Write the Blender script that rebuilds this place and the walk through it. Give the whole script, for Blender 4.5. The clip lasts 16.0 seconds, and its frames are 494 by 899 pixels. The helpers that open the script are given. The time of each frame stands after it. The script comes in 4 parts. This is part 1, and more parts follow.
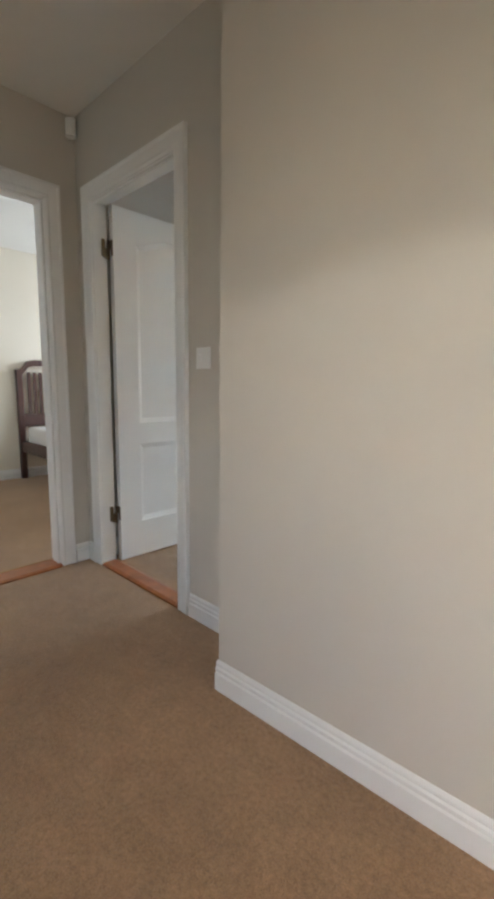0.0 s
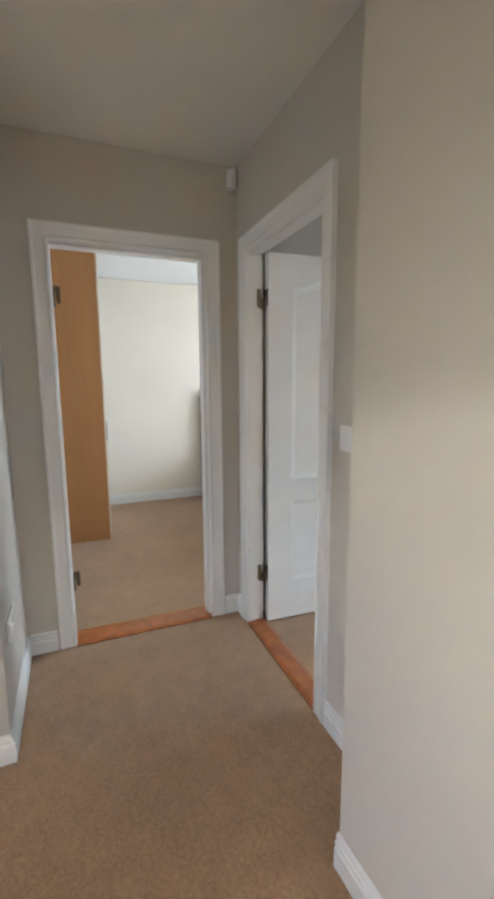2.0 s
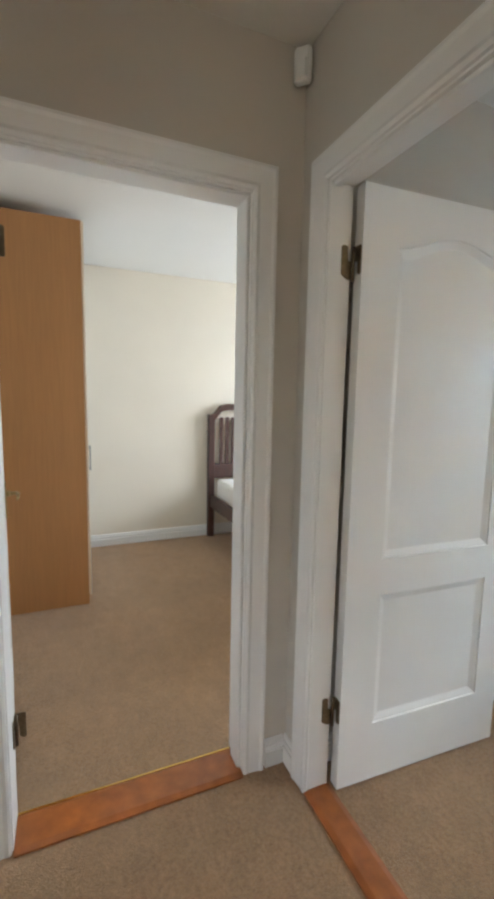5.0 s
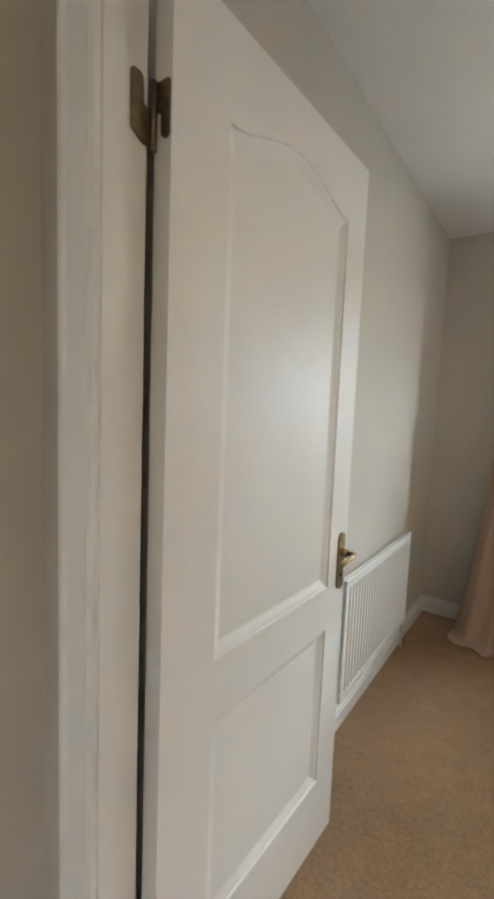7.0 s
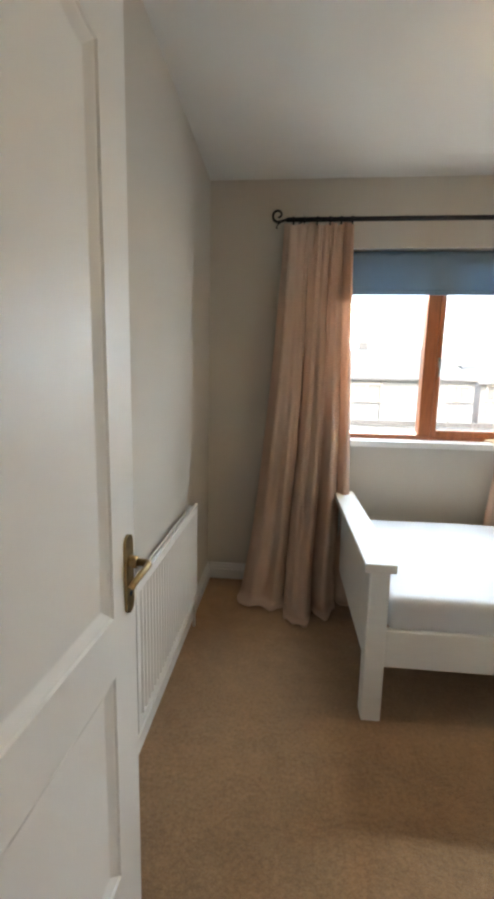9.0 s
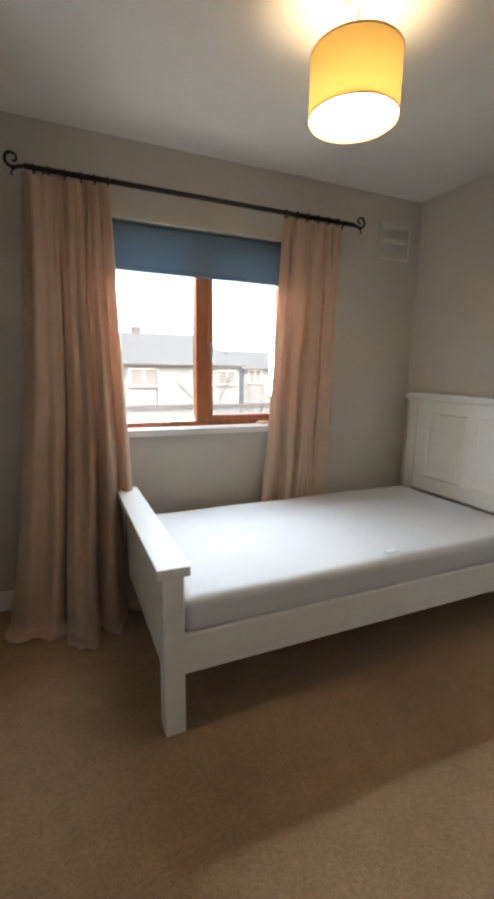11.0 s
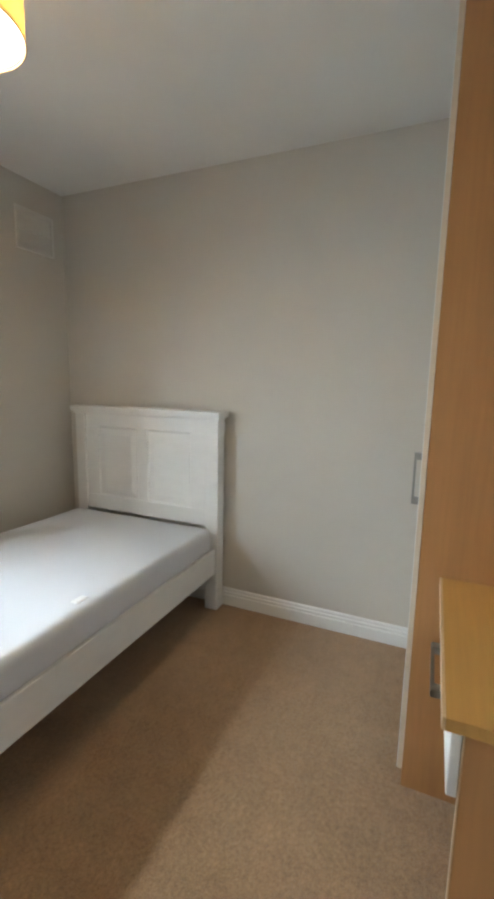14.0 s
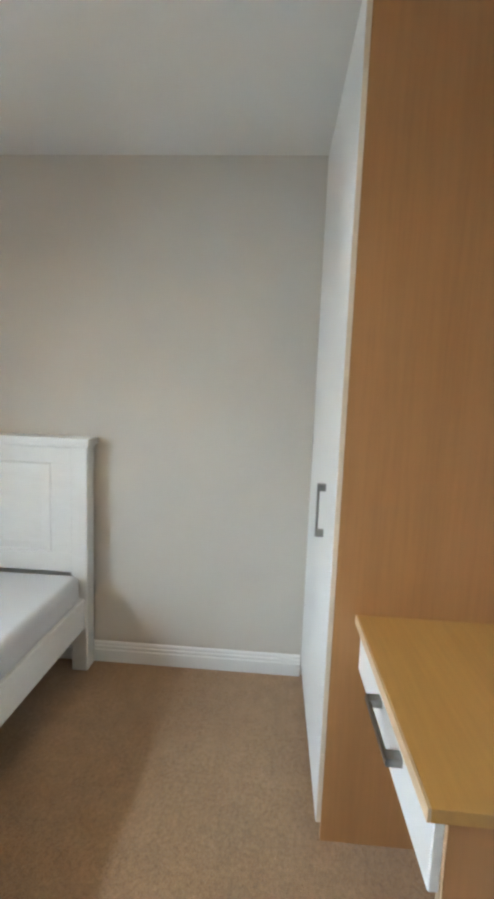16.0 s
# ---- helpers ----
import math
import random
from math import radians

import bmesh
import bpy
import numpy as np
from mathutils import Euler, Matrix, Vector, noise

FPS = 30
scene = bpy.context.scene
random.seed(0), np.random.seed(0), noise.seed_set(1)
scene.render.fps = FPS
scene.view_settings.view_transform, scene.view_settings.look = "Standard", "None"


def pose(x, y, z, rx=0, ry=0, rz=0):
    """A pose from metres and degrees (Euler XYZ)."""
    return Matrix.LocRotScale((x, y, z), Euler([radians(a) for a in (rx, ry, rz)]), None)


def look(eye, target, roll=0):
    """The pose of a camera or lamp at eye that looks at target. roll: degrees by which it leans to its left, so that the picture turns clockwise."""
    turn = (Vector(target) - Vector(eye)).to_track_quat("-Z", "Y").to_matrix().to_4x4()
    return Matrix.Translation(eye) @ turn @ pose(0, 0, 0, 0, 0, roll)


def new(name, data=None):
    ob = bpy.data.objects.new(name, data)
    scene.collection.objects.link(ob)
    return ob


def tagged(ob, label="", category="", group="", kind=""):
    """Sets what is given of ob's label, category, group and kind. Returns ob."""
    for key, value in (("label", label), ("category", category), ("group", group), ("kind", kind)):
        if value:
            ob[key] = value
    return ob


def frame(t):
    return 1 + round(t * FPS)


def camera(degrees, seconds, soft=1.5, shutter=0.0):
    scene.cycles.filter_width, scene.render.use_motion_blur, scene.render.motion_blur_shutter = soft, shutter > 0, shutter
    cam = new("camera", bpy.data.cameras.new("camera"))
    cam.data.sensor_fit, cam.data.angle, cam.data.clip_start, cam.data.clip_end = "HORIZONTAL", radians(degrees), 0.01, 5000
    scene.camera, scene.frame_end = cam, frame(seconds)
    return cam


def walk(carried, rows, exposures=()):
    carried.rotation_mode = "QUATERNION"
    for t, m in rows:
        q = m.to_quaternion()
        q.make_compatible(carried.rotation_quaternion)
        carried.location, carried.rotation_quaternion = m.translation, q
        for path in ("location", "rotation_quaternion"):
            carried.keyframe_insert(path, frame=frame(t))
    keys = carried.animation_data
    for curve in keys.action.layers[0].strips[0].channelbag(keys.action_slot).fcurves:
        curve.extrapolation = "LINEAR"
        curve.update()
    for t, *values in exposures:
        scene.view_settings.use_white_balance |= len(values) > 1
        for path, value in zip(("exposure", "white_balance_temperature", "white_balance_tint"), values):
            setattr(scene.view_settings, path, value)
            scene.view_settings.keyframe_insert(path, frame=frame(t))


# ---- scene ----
cam = camera(59.6, 16.0, soft=4.0)
PATH = [
    (0, (0.405, 0.719, 1.047), (-0.948, 2.163, 0.759), 0.8),
    (0.5, (0.342, 0.808, 1.143), (-1.108, 2.157, 0.867), 0.4),
    (1, (0.304, 0.917, 1.218), (-1.319, 2.044, 0.909), -0.2),
    (1.5, (0.289, 1.021, 1.278), (-1.467, 1.929, 0.976), -0.4),
    (2, (0.255, 1.046, 1.351), (-1.577, 1.789, 1.045), -0.4),
    (2.3, (0.187, 1.045, 1.342), (-1.674, 1.708, 1.03), 0.3),
    (2.5, (0.124, 1.057, 1.348), (-1.75, 1.678, 1.032), 0.5),
    (3, (-0.009, 1.07, 1.36), (-1.896, 1.652, 1.042), 0.6),
    (3.2, (-0.059, 1.082, 1.359), (-1.948, 1.658, 1.04), 0.8),
    (5.3, (-0.789, 1.219, 1.357), (-2.594, 2.043, 1.104), 1.4),
    (5.5, (-0.844, 1.265, 1.362), (-2.626, 2.129, 1.085), 1.5),
    (6, (-1.039, 1.36, 1.338), (-2.674, 2.492, 1.12), 1.7),
    (6.2, (-1.089, 1.411, 1.333), (-2.669, 2.62, 1.128), 1.8),
    (6.5, (-1.157, 1.461, 1.338), (-2.648, 2.775, 1.113), 1.6),
    (7, (-1.295, 1.514, 1.326), (-2.452, 3.135, 1.137), 2.2),
    (7.5, (-1.379, 1.558, 1.304), (-2.169, 3.383, 1.098), 1.6),
    (8, (-1.421, 1.646, 1.301), (-1.964, 3.555, 1.053), 1.8),
    (8.3, (-1.443, 1.723, 1.293), (-1.879, 3.657, 1.032), 1.6),
    (8.5, (-1.45, 1.766, 1.304), (-1.81, 3.713, 1.024), 1.1),
    (9, (-1.465, 1.868, 1.289), (-1.64, 3.836, 0.981), 1.2),
    (9.5, (-1.493, 1.941, 1.302), (-1.372, 3.91, 0.97), 1.5),
    (9.7, (-1.516, 1.969, 1.294), (-1.244, 3.923, 0.961), 1.2),
    (11.8, (-1.319, 2.119, 1.287), (-0.248, 3.776, 0.957), 1.1),
    (12, (-1.304, 2.136, 1.282), (-0.13, 3.724, 0.971), 1.0),
    (12.5, (-1.303, 2.219, 1.298), (0.105, 3.606, 0.988), 1.0),
    (13, (-1.308, 2.3, 1.318), (0.289, 3.462, 1.007), 1.5),
    (13.5, (-1.264, 2.308, 1.325), (0.455, 3.285, 1.021), 1.2),
    (14, (-1.232, 2.321, 1.317), (0.582, 3.106, 1.012), 1.1),
    (14.5, (-1.166, 2.357, 1.324), (0.703, 3.002, 1.021), 1.3),
    (15, (-1.123, 2.408, 1.332), (0.799, 2.883, 1.05), 1.7),
    (15.5, (-1.086, 2.449, 1.342), (0.876, 2.74, 1.087), 2.1),
    (16, (-1.091, 2.528, 1.359), (0.892, 2.652, 1.135), 2.2),
]
walk(cam, [(t, look(eye, target, roll)) for t, eye, target, roll in PATH],
     exposures=[(0, 3.2, 6200, 10), (2, 3.55, 5950, 10), (3, 3.68, 5950, 10), (5.5, 3.45, 6400, 10), (7, 3.55, 6800, 11), (7.5, 3.48, 7000, 12), (8.5, 3.34, 7050, 13), (9, 3.24, 7050, 13), (9.7, 3.1, 7100, 14), (12, 2.68, 7250, 15), (13, 2.98, 7150, 14), (14.5, 3.22, 6850, 12), (16, 3.42, 6650, 11)])

# ---- world, sun, large lights ----
world = bpy.data.worlds.new("overcast_sky")
scene.world = world
world.use_nodes = True
wn = world.node_tree
sky = wn.nodes.new("ShaderNodeTexSky")
sky.sky_type = "NISHITA"
sky.sun_disc = False
sky.sun_elevation, sky.sun_rotation = radians(35), radians(200)
sky.dust_density = 4.0
wn.nodes["Background"].inputs["Strength"].default_value = 0.15
wn.links.new(sky.outputs["Color"], wn.nodes["Background"].inputs["Color"])


def lamp(name, kind, m, energy, color, size=0.0):
    data = bpy.data.lights.new(name, kind)
    data.energy, data.color = energy, color
    if kind == "SUN":
        data.angle = size
    else:
        data.shadow_soft_size = size
    ob = new(name, data)
    ob.matrix_world = m
    return ob


# veiled sun on the far side of the house: it lights the street fronts softly
lamp("sun", "SUN", look((0, 0, 20), (-4, 11, 8)), 0.5, (1.0, 0.96, 0.9), radians(12))
# bulbs of the bedroom pendant and the landing pendant
BULB = (-0.485, 3.385, 2.17)
HALL = (0.10, 0.57, 2.085)
lamp("bedroom_bulb", "POINT", pose(*BULB), 0.27, (1.0, 0.72, 0.38), 0.03)
lamp("landing_bulb", "POINT", pose(*HALL), 1.8, (1.0, 0.93, 0.83), 0.008)


def skylight(name, m, width, height, energy):
    """The sky's light in a window's opening."""
    data = bpy.data.lights.new(name, "AREA")
    data.shape, data.size, data.size_y, data.energy, data.color = "RECTANGLE", width, height, energy, (0.84, 0.92, 1.0)
    ob = new(name, data)
    ob.matrix_world = m
    return ob


skylight("second_bedroom_skylight", pose(-3.6, 4.60, 1.52, -62, 0, 0), 1.3, 1.0, 6.9)
for place, aim, width, height, power, spread in (((-0.6, 4.80, 1.91), (-0.6, 3.3, 0.86), 1.08, 0.09, 2.7, 150),
                                               ((-1.12, 4.77, 1.50), (-0.1, 2.5, 0.62), 0.13, 0.6, 1.0, 98),
                                               ((-0.015, 4.77, 1.42), (-1.9, 2.4, 0.9), 0.13, 0.6, 0.7, 100)):
    lit = skylight("bedroom_skylight", look(place, aim), width, height, power)
    lit.data.spread = radians(spread)
    lit.data.color = (0.66, 0.84, 1.0)
lit = skylight("ground_bounce_skylight", look((-0.6, 4.775, 0.957), (-0.6, 4.25, 1.85)), 1.0, 0.09, 0.6)
lit.data.color = (1.0, 0.96, 0.86)
lit = skylight("landing_skylight", pose(1.1, -1.32, 1.5, 90, 0, 0), 1.1, 1.1, 0.55)
lit.data.color = (0.72, 0.87, 1.0)


# ---- materials ----
def mat(name, base, rough=0.6, metal=0.0, grain=0.0, scale=40.0, bump=0.0, bscale=200.0, stretch=(1, 1, 1), coat=0.0, stain=0.06, rand=0.0):
    """Paint, wood, metal or cloth: base colour varied at two scales, with fine relief."""
    m = bpy.data.materials.new(name)
    m.use_nodes = True
    t = m.node_tree
    b = t.nodes["Principled BSDF"]
    b.inputs["Roughness"].default_value, b.inputs["Metallic"].default_value = rough, metal
    b.inputs["Coat Weight"].default_value = coat
    b.inputs["Coat Roughness"].default_value = 0.12
    tc = t.nodes.new("ShaderNodeTexCoord")
    mp = t.nodes.new("ShaderNodeMapping")
    mp.inputs["Scale"].default_value = stretch
    t.links.new(tc.outputs["Object"], mp.inputs["Vector"])

    def noise_node(s, d):
        n = t.nodes.new("ShaderNodeTexNoise")
        n.inputs["Scale"].default_value, n.inputs["Detail"].default_value = s, d
        t.links.new(mp.outputs["Vector"], n.inputs["Vector"])
        return n
    col = t.nodes.new("ShaderNodeRGB")
    col.outputs[0].default_value = (*base, 1)
    out = col.outputs[0]
    for s, d, amount in ((scale, 4.0, grain), (1.7, 3.0, stain)):
        if amount:
            n = noise_node(s, d)
            r = t.nodes.new("ShaderNodeMapRange")
            r.inputs["From Min"].default_value, r.inputs["From Max"].default_value = 0.3, 0.7
            r.inputs["To Min"].default_value, r.inputs["To Max"].default_value = 1 - amount, 1 + amount
            t.links.new(n.outputs["Fac"], r.inputs["Value"])
            v = t.nodes.new("ShaderNodeVectorMath")
            v.operation = "SCALE"
            t.links.new(out, v.inputs[0])
            t.links.new(r.outputs["Result"], v.inputs["Scale"])
            out = v.outputs["Vector"]
    if rand:
        oi = t.nodes.new("ShaderNodeObjectInfo")
        r = t.nodes.new("ShaderNodeMapRange")
        r.inputs["To Min"].default_value, r.inputs["To Max"].default_value = 1 - rand, 1 + rand
        t.links.new(oi.outputs["Random"], r.inputs["Value"])
        v = t.nodes.new("ShaderNodeVectorMath")
        v.operation = "SCALE"
        t.links.new(out, v.inputs[0])
        t.links.new(r.outputs["Result"], v.inputs["Scale"])
        out = v.outputs["Vector"]
    t.links.new(out, b.inputs["Base Color"])
    if bump:
        n = noise_node(bscale, 3.0)
        bp = t.nodes.new("ShaderNodeBump")
        bp.inputs["Strength"].default_value, bp.inputs["Distance"].default_value = bump, 0.002
        t.links.new(n.outputs["Fac"], bp.inputs["Height"])
        t.links.new(bp.outputs["Normal"], b.inputs["Normal"])
    return m


WALL = mat("greige_wall_paint", (0.57, 0.535, 0.475), 0.75, bump=0.12, bscale=260, stain=0.025)
CREAM = mat("cream_wall_paint", (0.74, 0.68, 0.57), 0.75, bump=0.12, bscale=260, stain=0.025)
CEIL = mat("white_ceiling_paint", (0.74, 0.735, 0.70), 0.85, bump=0.1, bscale=180, stain=0.02)
WHITE = mat("white_satin_paint", (0.78, 0.78, 0.76), 0.34, bump=0.04, bscale=90, stain=0.02)
LEAFP = mat("white_door_paint", (0.78, 0.77, 0.74), 0.42, bump=0.10, bscale=120, stretch=(1, 1, 0.12), stain=0.02)
BEDP = mat("white_bed_paint", (0.76, 0.755, 0.72), 0.40, grain=0.02, bump=0.05, bscale=80, stretch=(0.3, 0.3, 1), stain=0.02)
PLASTIC = mat("white_plastic", (0.78, 0.78, 0.76), 0.35, stain=0.01)
GREYPL = mat("grey_lens_plastic", (0.58, 0.58, 0.56), 0.3, stain=0.01)
OAKTHR = mat("red_oak_threshold", (0.34, 0.102, 0.021), 0.30, grain=0.25, scale=18, stretch=(1, 1, 1), coat=0.3)
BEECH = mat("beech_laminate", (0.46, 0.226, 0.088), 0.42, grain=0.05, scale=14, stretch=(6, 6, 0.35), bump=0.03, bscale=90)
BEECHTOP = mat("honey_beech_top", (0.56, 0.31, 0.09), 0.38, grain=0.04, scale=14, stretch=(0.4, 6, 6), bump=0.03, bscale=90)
LIP = mat("pale_beech_edging", (0.66, 0.47, 0.28), 0.4, grain=0.08, scale=30, stretch=(0.3, 3, 3))
EDGE = mat("pale_cream_edging", (0.74, 0.62, 0.48), 0.4, grain=0.04, scale=30)
BRASS = mat("aged_brass", (0.40, 0.30, 0.15), 0.32, 1.0, grain=0.2, scale=60)
DARKBRASS = mat("dark_bronze_hinge", (0.20, 0.155, 0.10), 0.38, 1.0, grain=0.2, scale=60)
STEEL = mat("brushed_steel", (0.30, 0.295, 0.28), 0.34, 1.0, grain=0.1, scale=80)
GOLD = mat("brass_strip", (0.75, 0.50, 0.16), 0.25, 1.0)
IRON = mat("black_iron", (0.018, 0.018, 0.022), 0.42, 0.4, grain=0.2)
MAHOG = mat("dark_mahogany", (0.055, 0.018, 0.013), 0.35, grain=0.3, scale=20, stretch=(3, 3, 0.4), coat=0.2)
MATTR = mat("white_mattress_cloth", (0.62, 0.63, 0.65), 0.9, bump=0.25, bscale=320, stain=0.015)
VENTP = mat("painted_over_vent_plastic", (0.66, 0.64, 0.59), 0.5, stain=0.03)
DARK = mat("dark_void_cloth", (0.03, 0.03, 0.03), 0.9)
FRAMEW = mat("red_brown_window_frame", (0.36, 0.115, 0.045), 0.35, grain=0.2, scale=16, stretch=(4, 4, 0.5))
SLATE = mat("grey_roof_slate", (0.115, 0.14, 0.155), 0.7, grain=0.2, scale=3)
RENDERW = mat("pale_house_render", (0.205, 0.24, 0.27), 0.9, grain=0.05, scale=2)
GREYW = mat("grey_concrete_wall", (0.10, 0.11, 0.12), 0.9, grain=0.15, scale=4)
GRASS = mat("dull_winter_grass", (0.10, 0.11, 0.06), 0.95, grain=0.3, scale=1.2)
BARK = mat("grey_brown_bark", (0.14, 0.145, 0.15), 0.9, grain=0.25, scale=8)
PANEDARK = mat("dark_far_window_glass", (0.17, 0.19, 0.21), 0.1)
BEDW = mat("cream_sheet", (0.78, 0.75, 0.70), 0.9, bump=0.2, bscale=200)


def carpet_material():
    """Cut-pile carpet: tufts, flecks, trodden patches."""
    m = mat("beige_pile_carpet", (0.365, 0.226, 0.122), 1.0, grain=0.0, stain=0.07)
    t = m.node_tree
    b = t.nodes["Principled BSDF"]
    b.inputs["Specular IOR Level"].default_value = 0.1
    b.inputs["Sheen Weight"].default_value = 0.25
    b.inputs["Sheen Roughness"].default_value = 0.5
    src = b.inputs["Base Color"].links[0].from_socket
    tc = t.nodes.new("ShaderNodeTexCoord")
    fac = None
    for s, lo, hi in ((2.6, 0.93, 1.06), (14.0, 0.92, 1.08), (70.0, 0.85, 1.15), (240.0, 0.80, 1.20)):
        n = t.nodes.new("ShaderNodeTexNoise")
        n.inputs["Scale"].default_value, n.inputs["Detail"].default_value = s, 2.0
        t.links.new(tc.outputs["Object"], n.inputs["Vector"])
        r = t.nodes.new("ShaderNodeMapRange")
        r.inputs["From Min"].default_value, r.inputs["From Max"].default_value = 0.3, 0.7
        r.inputs["To Min"].default_value, r.inputs["To Max"].default_value = lo, hi
        t.links.new(n.outputs["Fac"], r.inputs["Value"])
        v = t.nodes.new("ShaderNodeVectorMath")
        v.operation = "SCALE"
        t.links.new(src, v.inputs[0])
        t.links.new(r.outputs["Result"], v.inputs["Scale"])
        src, fac = v.outputs["Vector"], n.outputs["Fac"]
    t.links.new(src, b.inputs["Base Color"])
    vor = t.nodes.new("ShaderNodeTexNoise")
    vor.inputs["Scale"].default_value, vor.inputs["Detail"].default_value, vor.inputs["Roughness"].default_value = 120.0, 4.0, 0.75
    t.links.new(tc.outputs["Object"], vor.inputs["Vector"])
    bp = t.nodes.new("ShaderNodeBump")
    bp.inputs["Strength"].default_value, bp.inputs["Distance"].default_value = 0.9, 0.006
    t.links.new(vor.outputs["Fac"], bp.inputs["Height"])
    t.links.new(bp.outputs["Normal"], b.inputs["Normal"])
    return m


def cloth_material(name, base, through_colour, share):
    """Woven cloth that lets some light through."""
    m = mat(name, base, 0.6, grain=0.05, scale=300, bump=0.15, bscale=500, stain=0.05)
    t = m.node_tree
    b, o = t.nodes["Principled BSDF"], t.nodes["Material Output"]
    tr = t.nodes.new("ShaderNodeBsdfTranslucent")
    tr.inputs["Color"].default_value = (*through_colour, 1)
    mix = t.nodes.new("ShaderNodeMixShader")
    mix.inputs["Fac"].default_value = share
    t.links.new(b.outputs[0], mix.inputs[1])
    t.links.new(tr.outputs[0], mix.inputs[2])
    t.links.new(mix.outputs[0], o.inputs["Surface"])
    return m


def glow_material(name, colour, strength):
    m = bpy.data.materials.new(name)
    m.use_nodes = True
    b = m.node_tree.nodes["Principled BSDF"]
    b.inputs["Base Color"].default_value = (0.8, 0.8, 0.8, 1)
    b.inputs["Emission Color"].default_value, b.inputs["Emission Strength"].default_value = (*colour, 1), strength
    return m


def glass_material():
    m = bpy.data.materials.new("window_glass")
    m.use_nodes = True
    b = m.node_tree.nodes["Principled BSDF"]
    b.inputs["Transmission Weight"].default_value, b.inputs["Roughness"].default_value = 1.0, 0.0
    b.inputs["IOR"].default_value = 1.45
    return m


CARPET = carpet_material()
BLIND = cloth_material("slate_blue_blind", (0.13, 0.19, 0.24), (0.27, 0.40, 0.52), 0.13)
CURTAIN = cloth_material("pink_beige_curtain_cloth", (0.66, 0.495, 0.385), (0.70, 0.48, 0.36), 0.32)
SHADE = cloth_material("gold_shade_cloth", (0.60, 0.45, 0.18), (0.235, 0.165, 0.06), 0.55)
DIFFUSER = glow_material("lit_lamp_diffuser", (1.0, 0.82, 0.55), 2.6)
GLASS = glass_material()


# ---- mesh helpers ----
def box(bm, x0, x1, y0, y1, z0, z1, bevel=0.0, seg=1):
    """A box, its edges rounded by bevel, added to bm."""
    r = bmesh.ops.create_cube(bm, size=1.0)
    bmesh.ops.transform(bm, verts=r["verts"], matrix=Matrix.LocRotScale(((x0 + x1) / 2, (y0 + y1) / 2, (z0 + z1) / 2), None, (x1 - x0, y1 - y0, z1 - z0)))
    if bevel:
        edges = list({e for v in r["verts"] for e in v.link_edges})
        bmesh.ops.bevel(bm, geom=edges, offset=bevel, segments=seg, affect="EDGES", profile=0.6)
    return bm


def boxes(*specs, bevel=0.0, seg=1):
    bm = bmesh.new()
    for s in specs:
        box(bm, *s, bevel=bevel, seg=seg)
    return bm


def cylinder(bm, p, q, r, seg=20, r2=None, caps=True):
    p, q = Vector(p), Vector(q)
    m = Matrix.Translation((p + q) / 2) @ (q - p).to_track_quat("Z", "Y").to_matrix().to_4x4()
    bmesh.ops.create_cone(bm, cap_ends=caps, segments=seg, radius1=r, radius2=r if r2 is None else r2, depth=(q - p).length, matrix=m)
    return bm


def tube(bm, pts, r, seg=8, r_end=None):
    """A round bar along the points, tapering to r_end."""
    pts = [Vector(p) for p in pts]
    rings, up = [], Vector((0.13, 0.21, 1)).normalized()
    for i, p in enumerate(pts):
        d = (pts[min(i + 1, len(pts) - 1)] - pts[max(i - 1, 0)]).normalized()
        a = d.cross(up)
        a = a.normalized() if a.length > 1e-4 else d.orthogonal().normalized()
        b = d.cross(a).normalized()
        rad = r if r_end is None else r + (r_end - r) * i / (len(pts) - 1)
        rings.append([bm.verts.new(p + rad * (math.cos(k * math.tau / seg) * a + math.sin(k * math.tau / seg) * b)) for k in range(seg)])
    for u, v in zip(rings, rings[1:]):
        for k in range(seg):
            bm.faces.new((u[k], u[(k + 1) % seg], v[(k + 1) % seg], v[k]))
    bm.faces.new(rings[0][::-1])
    bm.faces.new(rings[-1])
    return bm


def prism(bm, poly, axis, a, b):
    """The polygon, given in the other two axes, drawn out along axis from a to b."""
    def at(c, u, v):
        return {"x": (c, u, v), "y": (u, c, v), "z": (u, v, c)}[axis]
    lo, hi = [bm.verts.new(at(a, *p)) for p in poly], [bm.verts.new(at(b, *p)) for p in poly]
    for i in range(len(poly)):
        j = (i + 1) % len(poly)
        bm.faces.new((lo[i], lo[j], hi[j], hi[i]))
    bm.faces.new(lo[::-1])
    bm.faces.new(hi)
    return bm


def mesh_of(name, bm, material, smooth=False):
    bmesh.ops.recalc_face_normals(bm, faces=bm.faces)
    me = bpy.data.meshes.new(name)
    bm.to_mesh(me)
    bm.free()
    me.materials.append(material)
    if smooth:
        me.shade_smooth()
    return me


def setting(name, bm, material, label="", category=""):
    """A piece of the setting, built in world coordinates."""
    return tagged(new(name, mesh_of(name, bm, material)), label, category, kind="structure")


def thing(name, place, label, category, group="", turn=0.0):
    ob = new(name)
    ob.empty_display_size = 0.1
    ob.matrix_world = pose(*place, 0, 0, turn)
    return tagged(ob, label, category, group)


